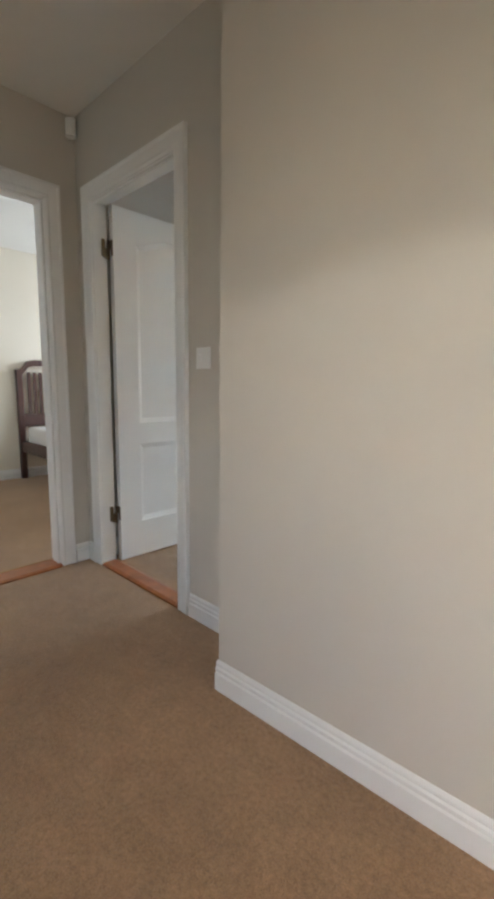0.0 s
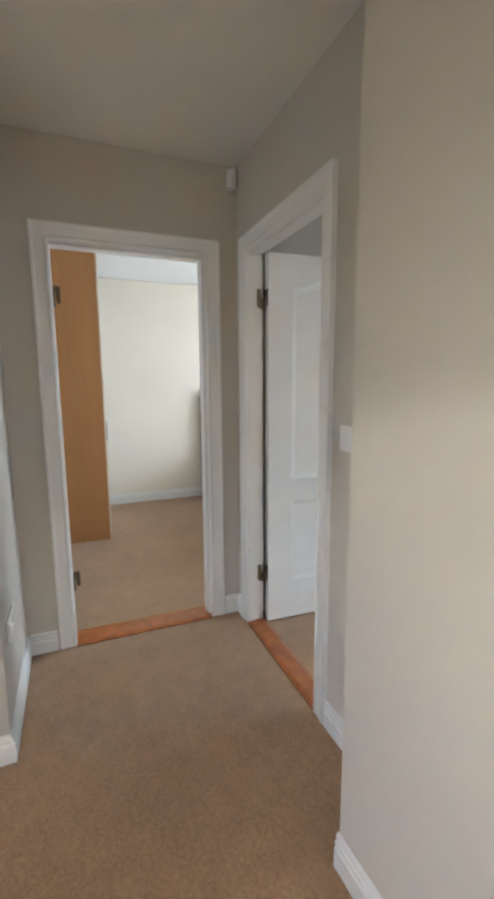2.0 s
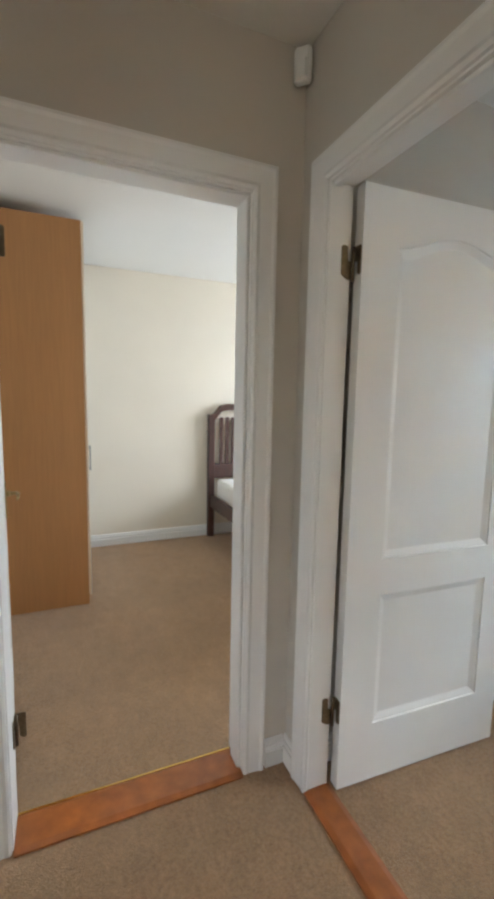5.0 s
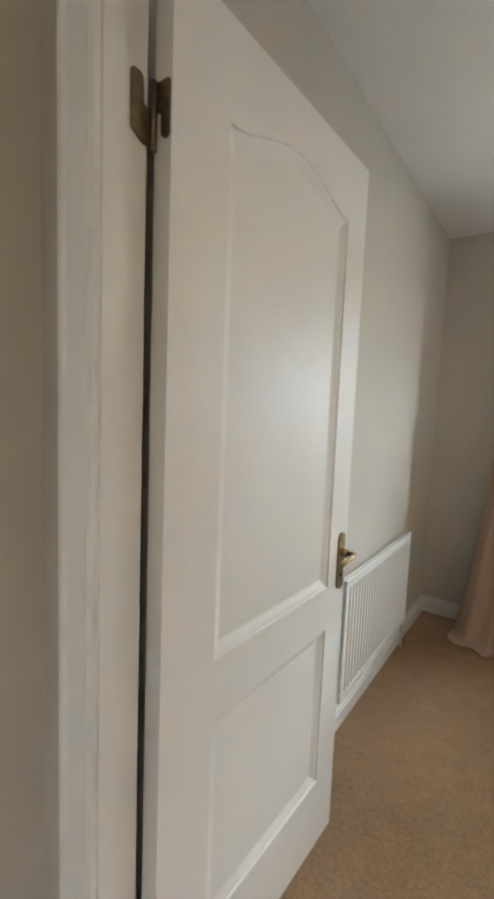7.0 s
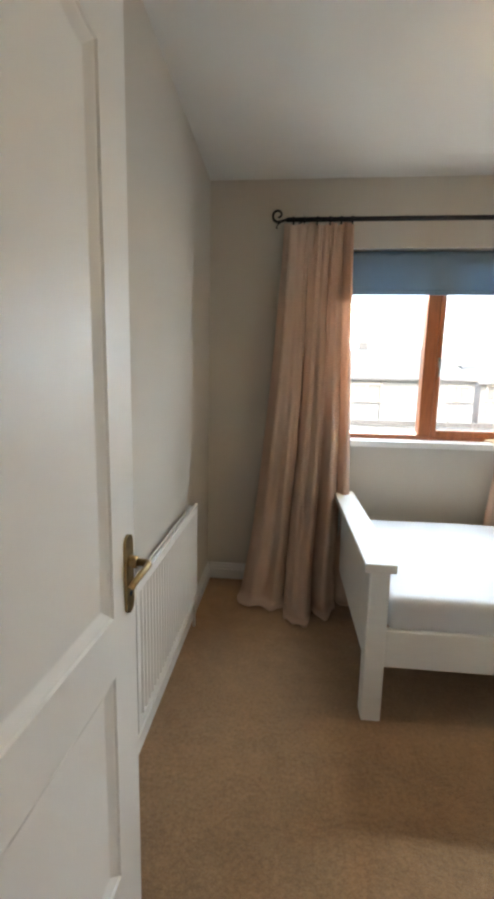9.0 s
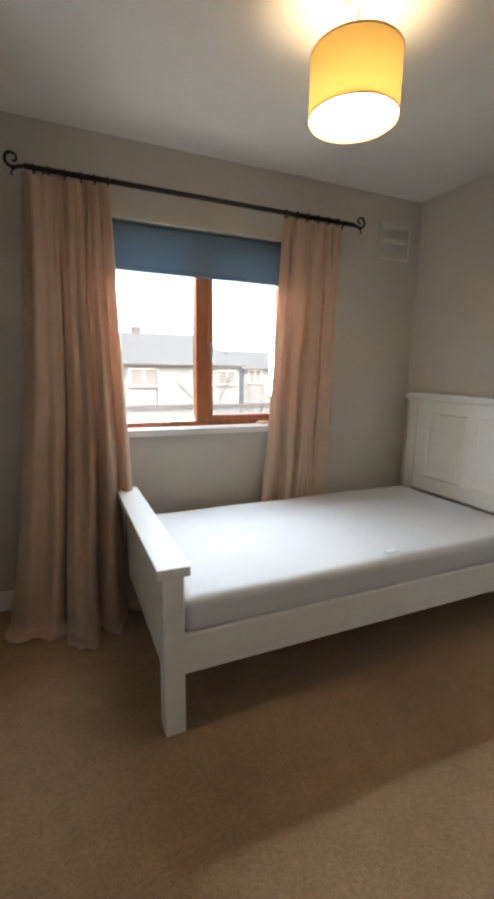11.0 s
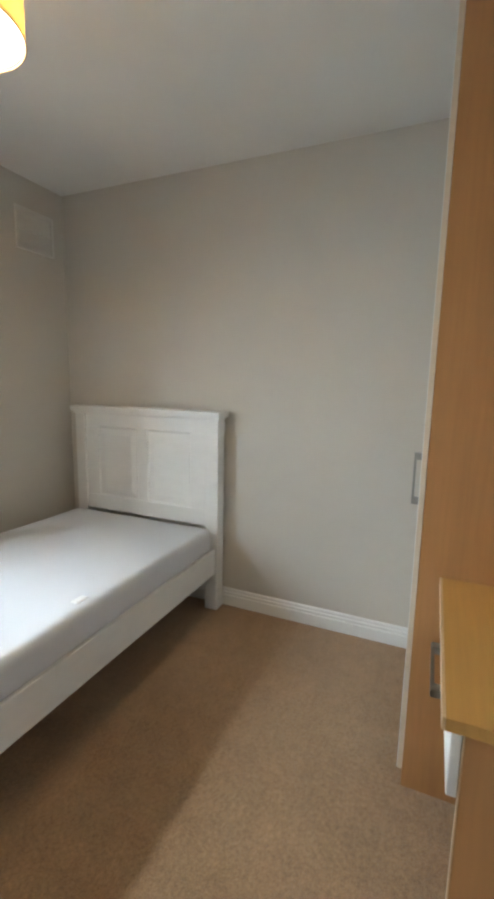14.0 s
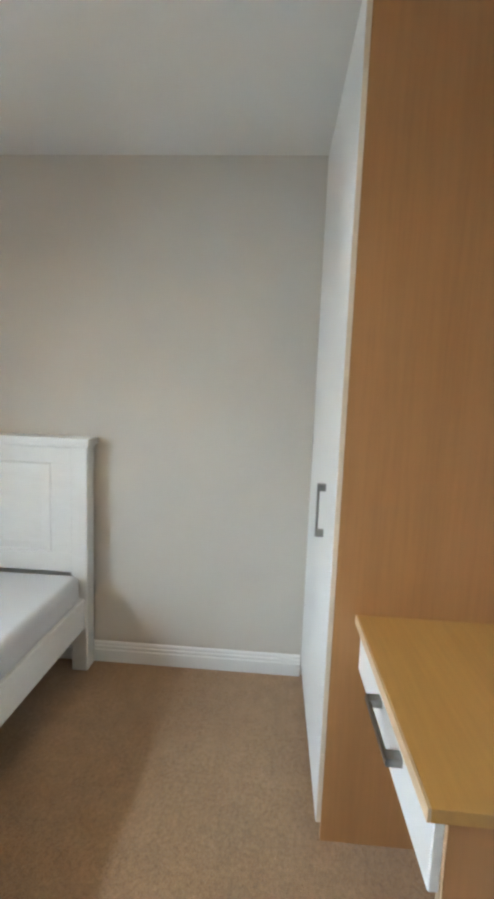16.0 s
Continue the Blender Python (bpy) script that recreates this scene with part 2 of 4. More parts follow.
def part(name, bm, material, parent, label="", smooth=False, local=False):
    """One mesh under a thing or part; bm in world coordinates unless local."""
    root = parent if parent.parent is None else parent.parent
    if not local:
        bmesh.ops.transform(bm, matrix=root.matrix_basis.inverted(), verts=bm.verts)
    ob = new(name, mesh_of(name, bm, material, smooth))
    ob.parent = parent
    return tagged(ob, label)


# ---- plan ----
H = 2.445                       # ceilings
LA, LB = -2.01, 1.91            # landing faces of the two door walls
XW, XE, YN = -1.95, 0.957, 4.56  # bedroom
AW, AS, AE = -4.70, 0.72, -2.13  # second bedroom
NIBX, NIBY, NIBK = -0.603, 1.666, 0.045  # projecting wall: corner, and how far it runs off square
LEFTY, LEFTX = 0.768, -1.346
LX, LS = 2.2, -1.3              # far ends of the landing
DA = (0.998, 1.730)             # clear openings
DB = (-1.848, -1.14)
DT = 0.082                      # thickness of the bedroom door wall
DH = 1.995
WIN = (-1.20, 0.0, 0.953, 2.070)
WINA = (-4.3, -2.9, 0.965, 2.086)

setting("floor", boxes((AW - 0.1, AE, AS - 0.1, YN + 0.05, -0.2, 0.0), (AE, LEFTX - 0.11, LEFTY - 0.11, YN + 0.05, -0.2, 0.0), (LEFTX - 0.11, XE + 0.1, LS - 0.1, YN + 0.05, -0.2, 0.0), (XE + 0.1, LX + 0.1, LS - 0.1, NIBY + 0.2, -0.2, 0.0)), CARPET, "beige cut-pile carpet, worn a little along the walk", "carpet floor")
setting("ceiling_landing", boxes((LA, LX, LS, LB + 0.05, H, H + 0.12)), CEIL, "plain white painted landing ceiling", "ceiling")
setting("ceiling_bedroom", boxes((XW - 0.05, XE + 0.05, LB + 0.05, YN + 0.05, H, H + 0.12), (NIBX + 0.06, XE + 0.05, NIBY + 0.06, LB + 0.05, H + 0.001, H + 0.121)), CEIL, "plain white painted bedroom ceiling", "ceiling")
setting("ceiling_second_bedroom", boxes((AW - 0.05, LA - 0.002, AS - 0.05, YN + 0.05, H + 0.002, H + 0.12)), CEIL, "plain white painted ceiling of the second bedroom", "ceiling")

# door wall of the second bedroom
setting("wall_landing_west", boxes((AE, LA, LEFTY - 0.11, DA[0] - 0.03, 0, H), (AE, LA, DA[1] + 0.03, LB, 0, H), (AE, LA, DA[0] - 0.03, DA[1] + 0.03, DH + 0.03, H)), WALL, "greige painted landing wall with a doorway", "wall")
# door wall of the bedroom
setting("wall_landing_north", boxes((LA, DB[0] - 0.03, LB, LB + DT, 0, H), (DB[1] + 0.03, NIBX + 0.11, LB, LB + DT, 0, H), (DB[0] - 0.03, DB[1] + 0.03, LB, LB + DT, DH + 0.03, H)), WALL, "greige painted landing wall with a doorway", "wall")
setting("wall_nib_return", prism(bmesh.new(), [(NIBX, NIBY), (NIBX + 0.11, NIBY + NIBK * 0.11), (NIBX + 0.11, LB), (NIBX, LB)], "z", 0, H), WALL, "short greige painted return of the projecting wall", "wall")
NIBE = NIBY + NIBK * (LX + 0.11 - NIBX)
setting("wall_nib", prism(bmesh.new(), [(NIBX + 0.11, NIBY + NIBK * 0.11), (LX + 0.11, NIBE), (LX + 0.11, NIBE + 0.11), (NIBX + 0.11, NIBY + 0.11)], "z", 0, H), WALL, "large greige painted landing wall", "wall")
setting("wall_landing_recess", boxes((LA, LEFTX - 0.11, LEFTY - 0.11, LEFTY, 0, H)), WALL, "greige painted wall with switch and socket", "wall")
setting("wall_landing_side", boxes((LEFTX - 0.11, LEFTX, LS, LEFTY, 0, H)), WALL, "greige painted landing side wall", "wall")
setting("wall_landing_south", boxes((LEFTX - 0.11, 0.5, LS - 0.11, LS, 0, H), (1.7, LX + 0.11, LS - 0.11, LS, 0, H), (0.5, 1.7, LS - 0.11, LS, 0, 0.9), (0.5, 1.7, LS - 0.11, LS, 2.1, H)), WALL, "greige painted landing wall with a window opening", "wall")
setting("wall_landing_east", boxes((LX, LX + 0.11, LS, NIBY + NIBK * (LX - NIBX), 0, H)), WALL, "plain greige painted landing end wall", "wall")
setting("wall_between_bedrooms", boxes((AE, XW, LB + DT, YN, 0, H), (AE, LA, LB, LB + DT, 0, H)), WALL, "greige painted bedroom wall behind the radiator", "wall")
setting("wall_bedroom_east", boxes((XE, XE + 0.11, NIBY + 0.19, YN, 0, H)), WALL, "greige painted wall behind the headboard", "wall")


def window_wall(name, x0, x1, w, material, label):
    return setting(name, boxes((x0, w[0], YN, YN + 0.28, 0, H), (w[1], x1, YN, YN + 0.28, 0, H), (w[0], w[1], YN, YN + 0.28, 0, w[2]), (w[0], w[1], YN, YN + 0.28, w[3], H)), material, label, "wall")


window_wall("wall_bedroom_north", XW - 0.09, XE + 0.11, WIN, WALL, "greige painted outside wall with the bedroom window")
window_wall("wall_second_bedroom_north", AW - 0.11, XW - 0.09, WINA, CREAM, "cream painted outside wall of the second bedroom")
setting("wall_second_bedroom_west", boxes((AW - 0.11, AW, AS, YN, 0, H)), CREAM, "cream painted far wall of the second bedroom", "wall")
setting("wall_second_bedroom_south", boxes((AW - 0.11, AE, AS - 0.11, AS, 0, H)), CREAM, "cream painted side wall of the second bedroom", "wall")
setting("wall_second_bedroom_lining", boxes((AE - 0.006, AE, AS, DA[0] - 0.05, 0, H), (AE - 0.006, AE, DA[1] + 0.05, YN, 0, H), (AE - 0.006, AE, DA[0] - 0.05, DA[1] + 0.05, DH + 0.05, H)), CREAM, "cream painted inner face of the door wall", "wall")

SKIRT = ((0, 0), (0.016, 0), (0.016, 0.062), (0.010, 0.066), (0.010, 0.070), (0.014, 0.073), (0.014, 0.082), (0.008, 0.086), (0.008, 0.089), (0.0105, 0.092), (0.009, 0.099), (0.003, 0.106), (0, 0.106))


def skirting(axis, at, side, a, b, depth=1.0):
    """A moulded skirting board on the wall face at, standing out towards side."""
    bm = bmesh.new()
    prism(bm, [(at + side * d * depth, z) for d, z in SKIRT], axis, a, b)
    return setting("baseboard", bm, WHITE, "white gloss moulded skirting board", "skirting")


board = skirting("x", 0, -1, 0.0, LX - NIBX)
board.matrix_world = pose(NIBX - 0.004, NIBY, 0, 0, 0, math.degrees(math.atan(NIBK)))
for run in (("y", NIBX, -1, NIBY, LB - 0.015, 0.27), ("x", LB, -1, DB[1] + 0.09, NIBX), ("x", LB, -1, LA, DB[0] - 0.09),
            ("y", LA, 1, DA[1] + 0.09, LB - 0.015), ("y", LA, 1, LEFTY + 0.015, DA[0] - 0.09), ("x", LEFTY, 1, LA, LEFTX + 0.015), ("y", LEFTX, 1, LS + 0.015, LEFTY),
            ("x", LS, 1, LEFTX, LX), ("y", LX, -1, LS + 0.015, NIBY + 0.10),
            ("y", XW, 1, LB + DT, YN), ("x", YN, -1, XW + 0.015, XE - 0.015), ("y", XE, -1, 2.35, YN),
            ("y", AW, 1, 1.32, YN), ("x", YN, -1, AW + 0.015, AE)):
    skirting(*run)


ARCH = ((0.004, 0.0), (0.004, 0.010), (0.012, 0.015), (0.024, 0.012), (0.032, 0.013), (0.062, 0.016), (0.071, 0.020), (0.080, 0.020), (0.082, 0.0))


def doorway(name, axis, a, b, face, depth, out):
    """Lining, stops and moulded architraves of a doorway; axis is the way the wall runs, face its landing side."""
    def put(u, v, z):
        return (u, v, z) if axis == "x" else (v, u, z)
    ob = thing(name, put((a + b) / 2, face, 0), "white painted door lining with moulded architraves", "door frame")
    tagged(ob, kind="structure")

    def bx(u0, u1, v0, v1, z0, z1, bevel=0.002):
        v0, v1 = min(v0, v1), max(v0, v1)
        return boxes((u0, u1, v0, v1, z0, z1) if axis == "x" else (v0, v1, u0, u1, z0, z1), bevel=bevel)
    inn = face - out * depth
    part("jamb", bx(a - 0.03, a, face, inn, 0, DH), WHITE, ob)
    part("jamb", bx(b, b + 0.03, face, inn, 0, DH), WHITE, ob)
    part("head", bx(a - 0.03, b + 0.03, face, inn, DH, DH + 0.03), WHITE, ob)
    s0, s1 = face - out * 0.012, face - out * (depth - 0.045)
    part("stop", bx(b - 0.012, b, s0, s1, 0, DH - 0.012), WHITE, ob)
    part("stop", bx(a, b, s0, s1, DH - 0.012, DH), WHITE, ob)
    for f, o, gap in ((face, out, 0.0), (inn, -out, 0.022)):
        bm = bmesh.new()
        rows = []
        for d, p in ARCH:
            rows.append([bm.verts.new(put(u, f + o * p, z)) for u, z in ((a - d - gap, 0), (a - d - gap, DH + d), (b + d, DH + d), (b + d, 0))])
        for r, s in zip(rows, rows[1:]):
            for k in range(3):
                bm.faces.new((r[k], r[k + 1], s[k + 1], s[k]))
        part("architrave", bm, WHITE, ob)
    return ob


doorway("door_frame_1", "y", DA[0], DA[1], LA, 0.126, 1)
doorway("door_frame_2", "x", DB[0], DB[1], LB, DT, -1)


def threshold(axis, a, b, v0, v1, strip):
    """Varnished board between two carpets, with or without a brass strip on its far side."""
    ob = thing("threshold_board", ((a + b) / 2, (v0 + v1) / 2, 0) if axis == "x" else ((v0 + v1) / 2, (a + b) / 2, 0), "varnished red oak threshold board between carpets", "threshold")
    bm = bmesh.new()
    prof = [(v0, 0.001), (v0, 0.008), (v0 + 0.018, 0.014), (v1 - 0.018, 0.014), (v1, 0.008), (v1, 0.001)]
    prism(bm, prof, axis, a, b)
    part("board", bm, OAKTHR, ob)
    s = (v0, v0 + 0.007)
    if strip:
        part("edge_strip", boxes((a, b, *s, 0.001, 0.0125) if axis == "x" else (*s, a, b, 0.001, 0.0125)), GOLD, ob, "thin polished brass edge strip")
    return ob


threshold("y", DA[0] + 0.001, DA[1] - 0.001, LA - 0.115, LA + 0.024, True)
threshold("x", DB[0] + 0.001, DB[1] - 0.001, LB - 0.012, LB + 0.09, False)


# ---- doors ----
def panel_door(name, place, turn, width, label, mirrored=False):
    """Moulded two-panel door leaf: local x across from the hinge, y through the thickness, z up; panelled on both faces."""
    ob = thing(name, place, label, "door", turn=turn)
    t, z1 = 0.04, 1.985
    u0, u1 = 0.136, width - 0.106
    hump = [i / 24 for i in range(25)]

    def outline(i, which):
        """The panel's edge, moved inwards by i."""
        a, b = u0 + i, u1 - i
        if which == 0:
            return [(a, 0.216 + i), (b, 0.216 + i), (b, 0.689 - i), (a, 0.689 - i)]
        top = [(b + (a - b) * k, 1.815 - i + 0.055 * math.sin(math.pi * min(max(1.12 * k - 0.06, 0), 1)) ** 1.25) for k in hump]
        return [(a, 0.815 + i), (b, 0.815 + i)] + top
    bm = bmesh.new()
    for y, s in ((0.0, 1), (t, -1)):
        def face(pts):
            bm.faces.new([bm.verts.new((u, y, z)) for u, z in pts])
        face([(0, 0), (u0, 0), (u0, z1), (0, z1)])
        face([(u1, 0), (width, 0), (width, z1), (u1, z1)])
        face([(u0, 0), (u1, 0), (u1, 0.216), (u0, 0.216)])
        face([(u0, 0.689), (u1, 0.689), (u1, 0.815), (u0, 0.815)])
        face(outline(0, 1)[2:] + [(u0, z1), (u1, z1)])
        for which in (0, 1):
            loops = [[bm.verts.new((u, y + s * d, z)) for u, z in outline(i, which)] for i, d in ((0, 0), (0.003, 0.0045), (0.008, 0.0055), (0.026, 0.0125), (0.029, 0.013))]
            for p, q in zip(loops, loops[1:]):
                for k in range(len(p)):
                    j = (k + 1) % len(p)
                    bm.faces.new((p[k], p[j], q[j], q[k]))
            bm.faces.new(loops[-1])
    for pts in (((0, 0, 0), (0, t, 0), (0, t, z1), (0, 0, z1)), ((width, 0, 0), (width, t, 0), (width, t, z1), (width, 0, z1)),
                ((0, 0, 0), (width, 0, 0), (width, t, 0), (0, t, 0)), ((0, 0, z1), (width, 0, z1), (width, t, z1), (0, t, z1))):
        bm.faces.new([bm.verts.new(p) for p in pts])
    bmesh.ops.remove_doubles(bm, verts=bm.verts, dist=0.0002)
    part("leaf", bm, LEAFP, ob, local=True)
    for y, s in ((0.0, -1), (t, 1)):
        bm = bmesh.new()
        prof = []
        for k in range(24):
            a = k * math.tau / 24
            prof.append((width - 0.038 + 0.019 * math.cos(a), 0.878 + 0.066 * (1 if math.sin(a) > 0 else -1) + 0.019 * math.sin(a)))
        prism(bm, prof, "y", y, y + s * 0.006)
        plate = part("handle_plate", bm, BRASS, ob, "aged brass lever handle plate", local=True)
        bm = bmesh.new()
        x = width - 0.038
        cylinder(bm, (x, y + s * 0.006, 0.905), (x, y + s * 0.022, 0.905), 0.013, 16)
        tube(bm, [(x, y + s * 0.02, 0.905), (x, y + s * 0.042, 0.905), (x - 0.012, y + s * 0.050, 0.906), (x - 0.04, y + s * 0.052, 0.907), (x - 0.075, y + s * 0.050, 0.903), (x - 0.092, y + s * 0.047, 0.896)], 0.0085, 10, 0.006)
        part("lever", bm, BRASS, plate, "curved aged brass lever", smooth=True, local=True)
        bm = bmesh.new()
        cylinder(bm, (x, y + s * 0.004, 0.835), (x, y + s * 0.0075, 0.835), 0.006, 12)
        part("keyhole", bm, DARK, plate, "dark keyhole", local=True)
    return ob


def hinge(place, turn):
    """Bronze flag hinge: two shaped leaves and a knuckle."""
    ob = thing("door_hinge", place, "dark bronze flag hinge screwed to the white jamb", "hinge", "bronze door hinges", turn)
    bm = bmesh.new()
    prism(bm, [(-0.034, 0.005), (-0.030, 0), (-0.012, -0.012), (0, -0.012), (0, 0.05), (-0.010, 0.052), (-0.012, 0.095), (-0.018, 0.1), (-0.030, 0.1), (-0.034, 0.095)], "x", 0, 0.003)
    bmesh.ops.scale(bm, vec=(1, 1, 0.88), verts=bm.verts)
    part("jamb_leaf", bm, DARKBRASS, ob, local=True)
    bm = bmesh.new()
    prism(bm, [(0.034, 0.008), (0.030, 0.003), (0.022, 0.003), (0.016, 0.01), (0.014, 0.05), (0.002, 0.05), (0.002, 0.1), (0.030, 0.1), (0.034, 0.095)], "y", 0.0125, 0.0155)
    bmesh.ops.scale(bm, vec=(1, 1, 0.88), verts=bm.verts)
    part("door_leaf", bm, DARKBRASS, ob, local=True)
    bm = bmesh.new()
    cylinder(bm, (0.006, 0.006, -0.018), (0.006, 0.006, 0.098), 0.0055, 12)
    bmesh.ops.scale(bm, vec=(1, 1, 0.88), verts=bm.verts)
    part("knuckle", bm, DARKBRASS, ob, smooth=True, local=True)
    return ob


# local x runs along the open leaf
panel_door("bedroom_door", (-1.811, LB + DT + 0.015, 0.012), 87.6, 0.722, "open white moulded two-panel door with brass lever handle")
panel_door("second_bedroom_door", (AE - 0.014, DA[0] - 0.003, 0.012), 180.0 + 6, 0.735, "open white two-panel door swung into the second bedroom")
for z in (0.252, 1.734):
    hinge((DB[0], LB + DT, z), 0)
    hinge((AE - 0.002, DA[0], z + 0.005), 90)


# ---- landing fittings ----
def alarm_sensor(place):
    """Wedge-shaped alarm detector high in the corner."""
    ob = thing("alarm_sensor", place, "small white alarm sensor high in the wall corner", "sensor", turn=-45)
    bm = bmesh.new()
    prism(bm, [(-0.026, -0.05), (0.026, -0.05), (0.026, 0.05), (-0.026, 0.05)], "y", 0.0, 0.03)
    bmesh.ops.bevel(bm, geom=list(bm.edges), offset=0.006, segments=2, affect="EDGES")
    part("body", bm, PLASTIC, ob, local=True)
    bm = bmesh.new()
    prism(bm, [(-0.019, 0.03), (-0.012, 0.04), (0.012, 0.04), (0.019, 0.03)], "z", -0.044, 0.008)
    part("lens", bm, PLASTIC, ob, "white detector lens", local=True)
    return ob


def wall_plate(name, place, turn, label, category, rockers, width=0.086):
    """Square moulded wall plate: local y is out of the wall."""
    ob = thing(name, place, label, category, turn=turn)
    part("plate", boxes((-width / 2, width / 2, 0, 0.007, -0.043, 0.043), bevel=0.003, seg=2), PLASTIC, ob, local=True)
    for x in rockers:
        part("rocker", boxes((x - 0.011, x + 0.011, 0.0065, 0.010, -0.017, 0.017), bevel=0.002), PLASTIC, ob, local=True)
    return ob


ob = alarm_sensor((LA + 0.021, LB - 0.021, 2.372))
ob.matrix_world = pose(LA + 0.022, LB - 0.022, 2.372, 0, 0, -135)
wall_plate("light_switch", (-0.958, LB, 1.16), 180, "white plastic two-gang light switch on greige wall", "light switch", (-0.02, 0.02))
wall_plate("light_switch", (-1.555, LEFTY, 1.17), 0, "white plastic single light switch on greige wall", "light switch", (0.0,))
sock = wall_plate("wall_socket", (-1.53, LEFTY, 0.43), 0, "white plastic double wall socket above the skirting", "socket", (-0.05, 0.05), 0.146)

# landing pendant: opaque dome on a cord
pend = thing("landing_pendant", (HALL[0], HALL[1], H), "opaque white dome pendant lamp on the landing", "pendant lamp")
bm = bmesh.new()
prof = [(0.03, 0.16), (0.06, 0.15), (0.11, 0.10), (0.15, 0.03), (0.170, -0.107)]
rings = [[bm.verts.new((HALL[0] + r * math.cos(k * math.tau / 40), HALL[1] + r * math.sin(k * math.tau / 40), HALL[2] + z)) for k in range(40)] for r, z in prof]
for u, v in zip(rings, rings[1:]):
    for k in range(40):
        bm.faces.new((u[k], u[(k + 1) % 40], v[(k + 1) % 40], v[k]))
bm.faces.new(rings[0])
dome = part("shade", bm, CEIL, pend, smooth=True)
sm = dome.modifiers.new("thickness", "SOLIDIFY")
sm.thickness = 0.003
bm = bmesh.new()
cylinder(bm, (HALL[0], HALL[1], HALL[2] + 0.1), (HALL[0], HALL[1], H - 0.02), 0.004, 8)
part("cord", bm, PLASTIC, pend)
bm = bmesh.new()
cylinder(bm, (HALL[0], HALL[1], H - 0.022), (HALL[0], HALL[1], H), 0.045, 24, 0.05)
part("ceiling_rose", bm, PLASTIC, pend)


# ---- bedroom: radiator ----
def radiator(y0, y1, z0, z1, x0, x1):
    ob = thing("radiator", (x0, (y0 + y1) / 2, 0), "white steel panel radiator with vertical flutes below the wall", "radiator")
    bm = bmesh.new()
    n = 26
    pitch = (y1 - y0 - 0.04) / n
    prof = [(x1 - 0.012, y0), (x1 - 0.001, y0 + 0.002), (x1, y0 + 0.02)]
    for i in range(n):
        y = y0 + 0.02 + i * pitch
        prof += [(x1, y + pitch * 0.08), (x1 - 0.006, y + pitch * 0.30), (x1 - 0.006, y + pitch * 0.70), (x1, y + pitch * 0.92)]
    prof += [(x1, y1 - 0.02), (x1 - 0.001, y1 - 0.002), (x1 - 0.012, y1)]
    prism(bm, prof, "z", z0 + 0.035, z1 - 0.035)
    part("front_panel", bm, WHITE, ob)
    for a, b in ((z0, z0 + 0.036), (z1 - 0.036, z1)):
        part("header", boxes((x1 - 0.013, x1, y0, y1, a, b), bevel=0.004, seg=2), WHITE, ob)
    part("back_panel", boxes((x0 + 0.02, x0 + 0.03, y0 + 0.01, y1 - 0.01, z0 + 0.01, z1 - 0.01), bevel=0.003), WHITE, ob)
    for y in (y0 + 0.15, y1 - 0.15):
        part("bracket", boxes((x0 + 0.001, x1 - 0.012, y - 0.015, y + 0.015, z0 + 0.06, z1 - 0.06)), WHITE, ob)
    for y in (y0 - 0.02, y1 + 0.02):
        bm = bmesh.new()
        cylinder(bm, (x0 + 0.035, y, 0.0), (x0 + 0.035, y, z0 + 0.03), 0.0075, 12)
        pipe = part("pipe", bm, WHITE, ob, smooth=True)
        bm = bmesh.new()
        cylinder(bm, (x0 + 0.035, y, z0 + 0.0), (x0 + 0.035, y, z0 + 0.075), 0.017, 16, 0.014)
        tube(bm, [(x0 + 0.035, y, z0 + 0.025), (x0 + 0.035, y0 + 0.01 if y < y0 else y1 - 0.01, z0 + 0.025)], 0.010, 10)
        part("valve", bm, PLASTIC, pipe, "white plastic radiator valve")
    return ob


radiator(3.045, 3.945, 0.18, 0.682, XW, -1.893)


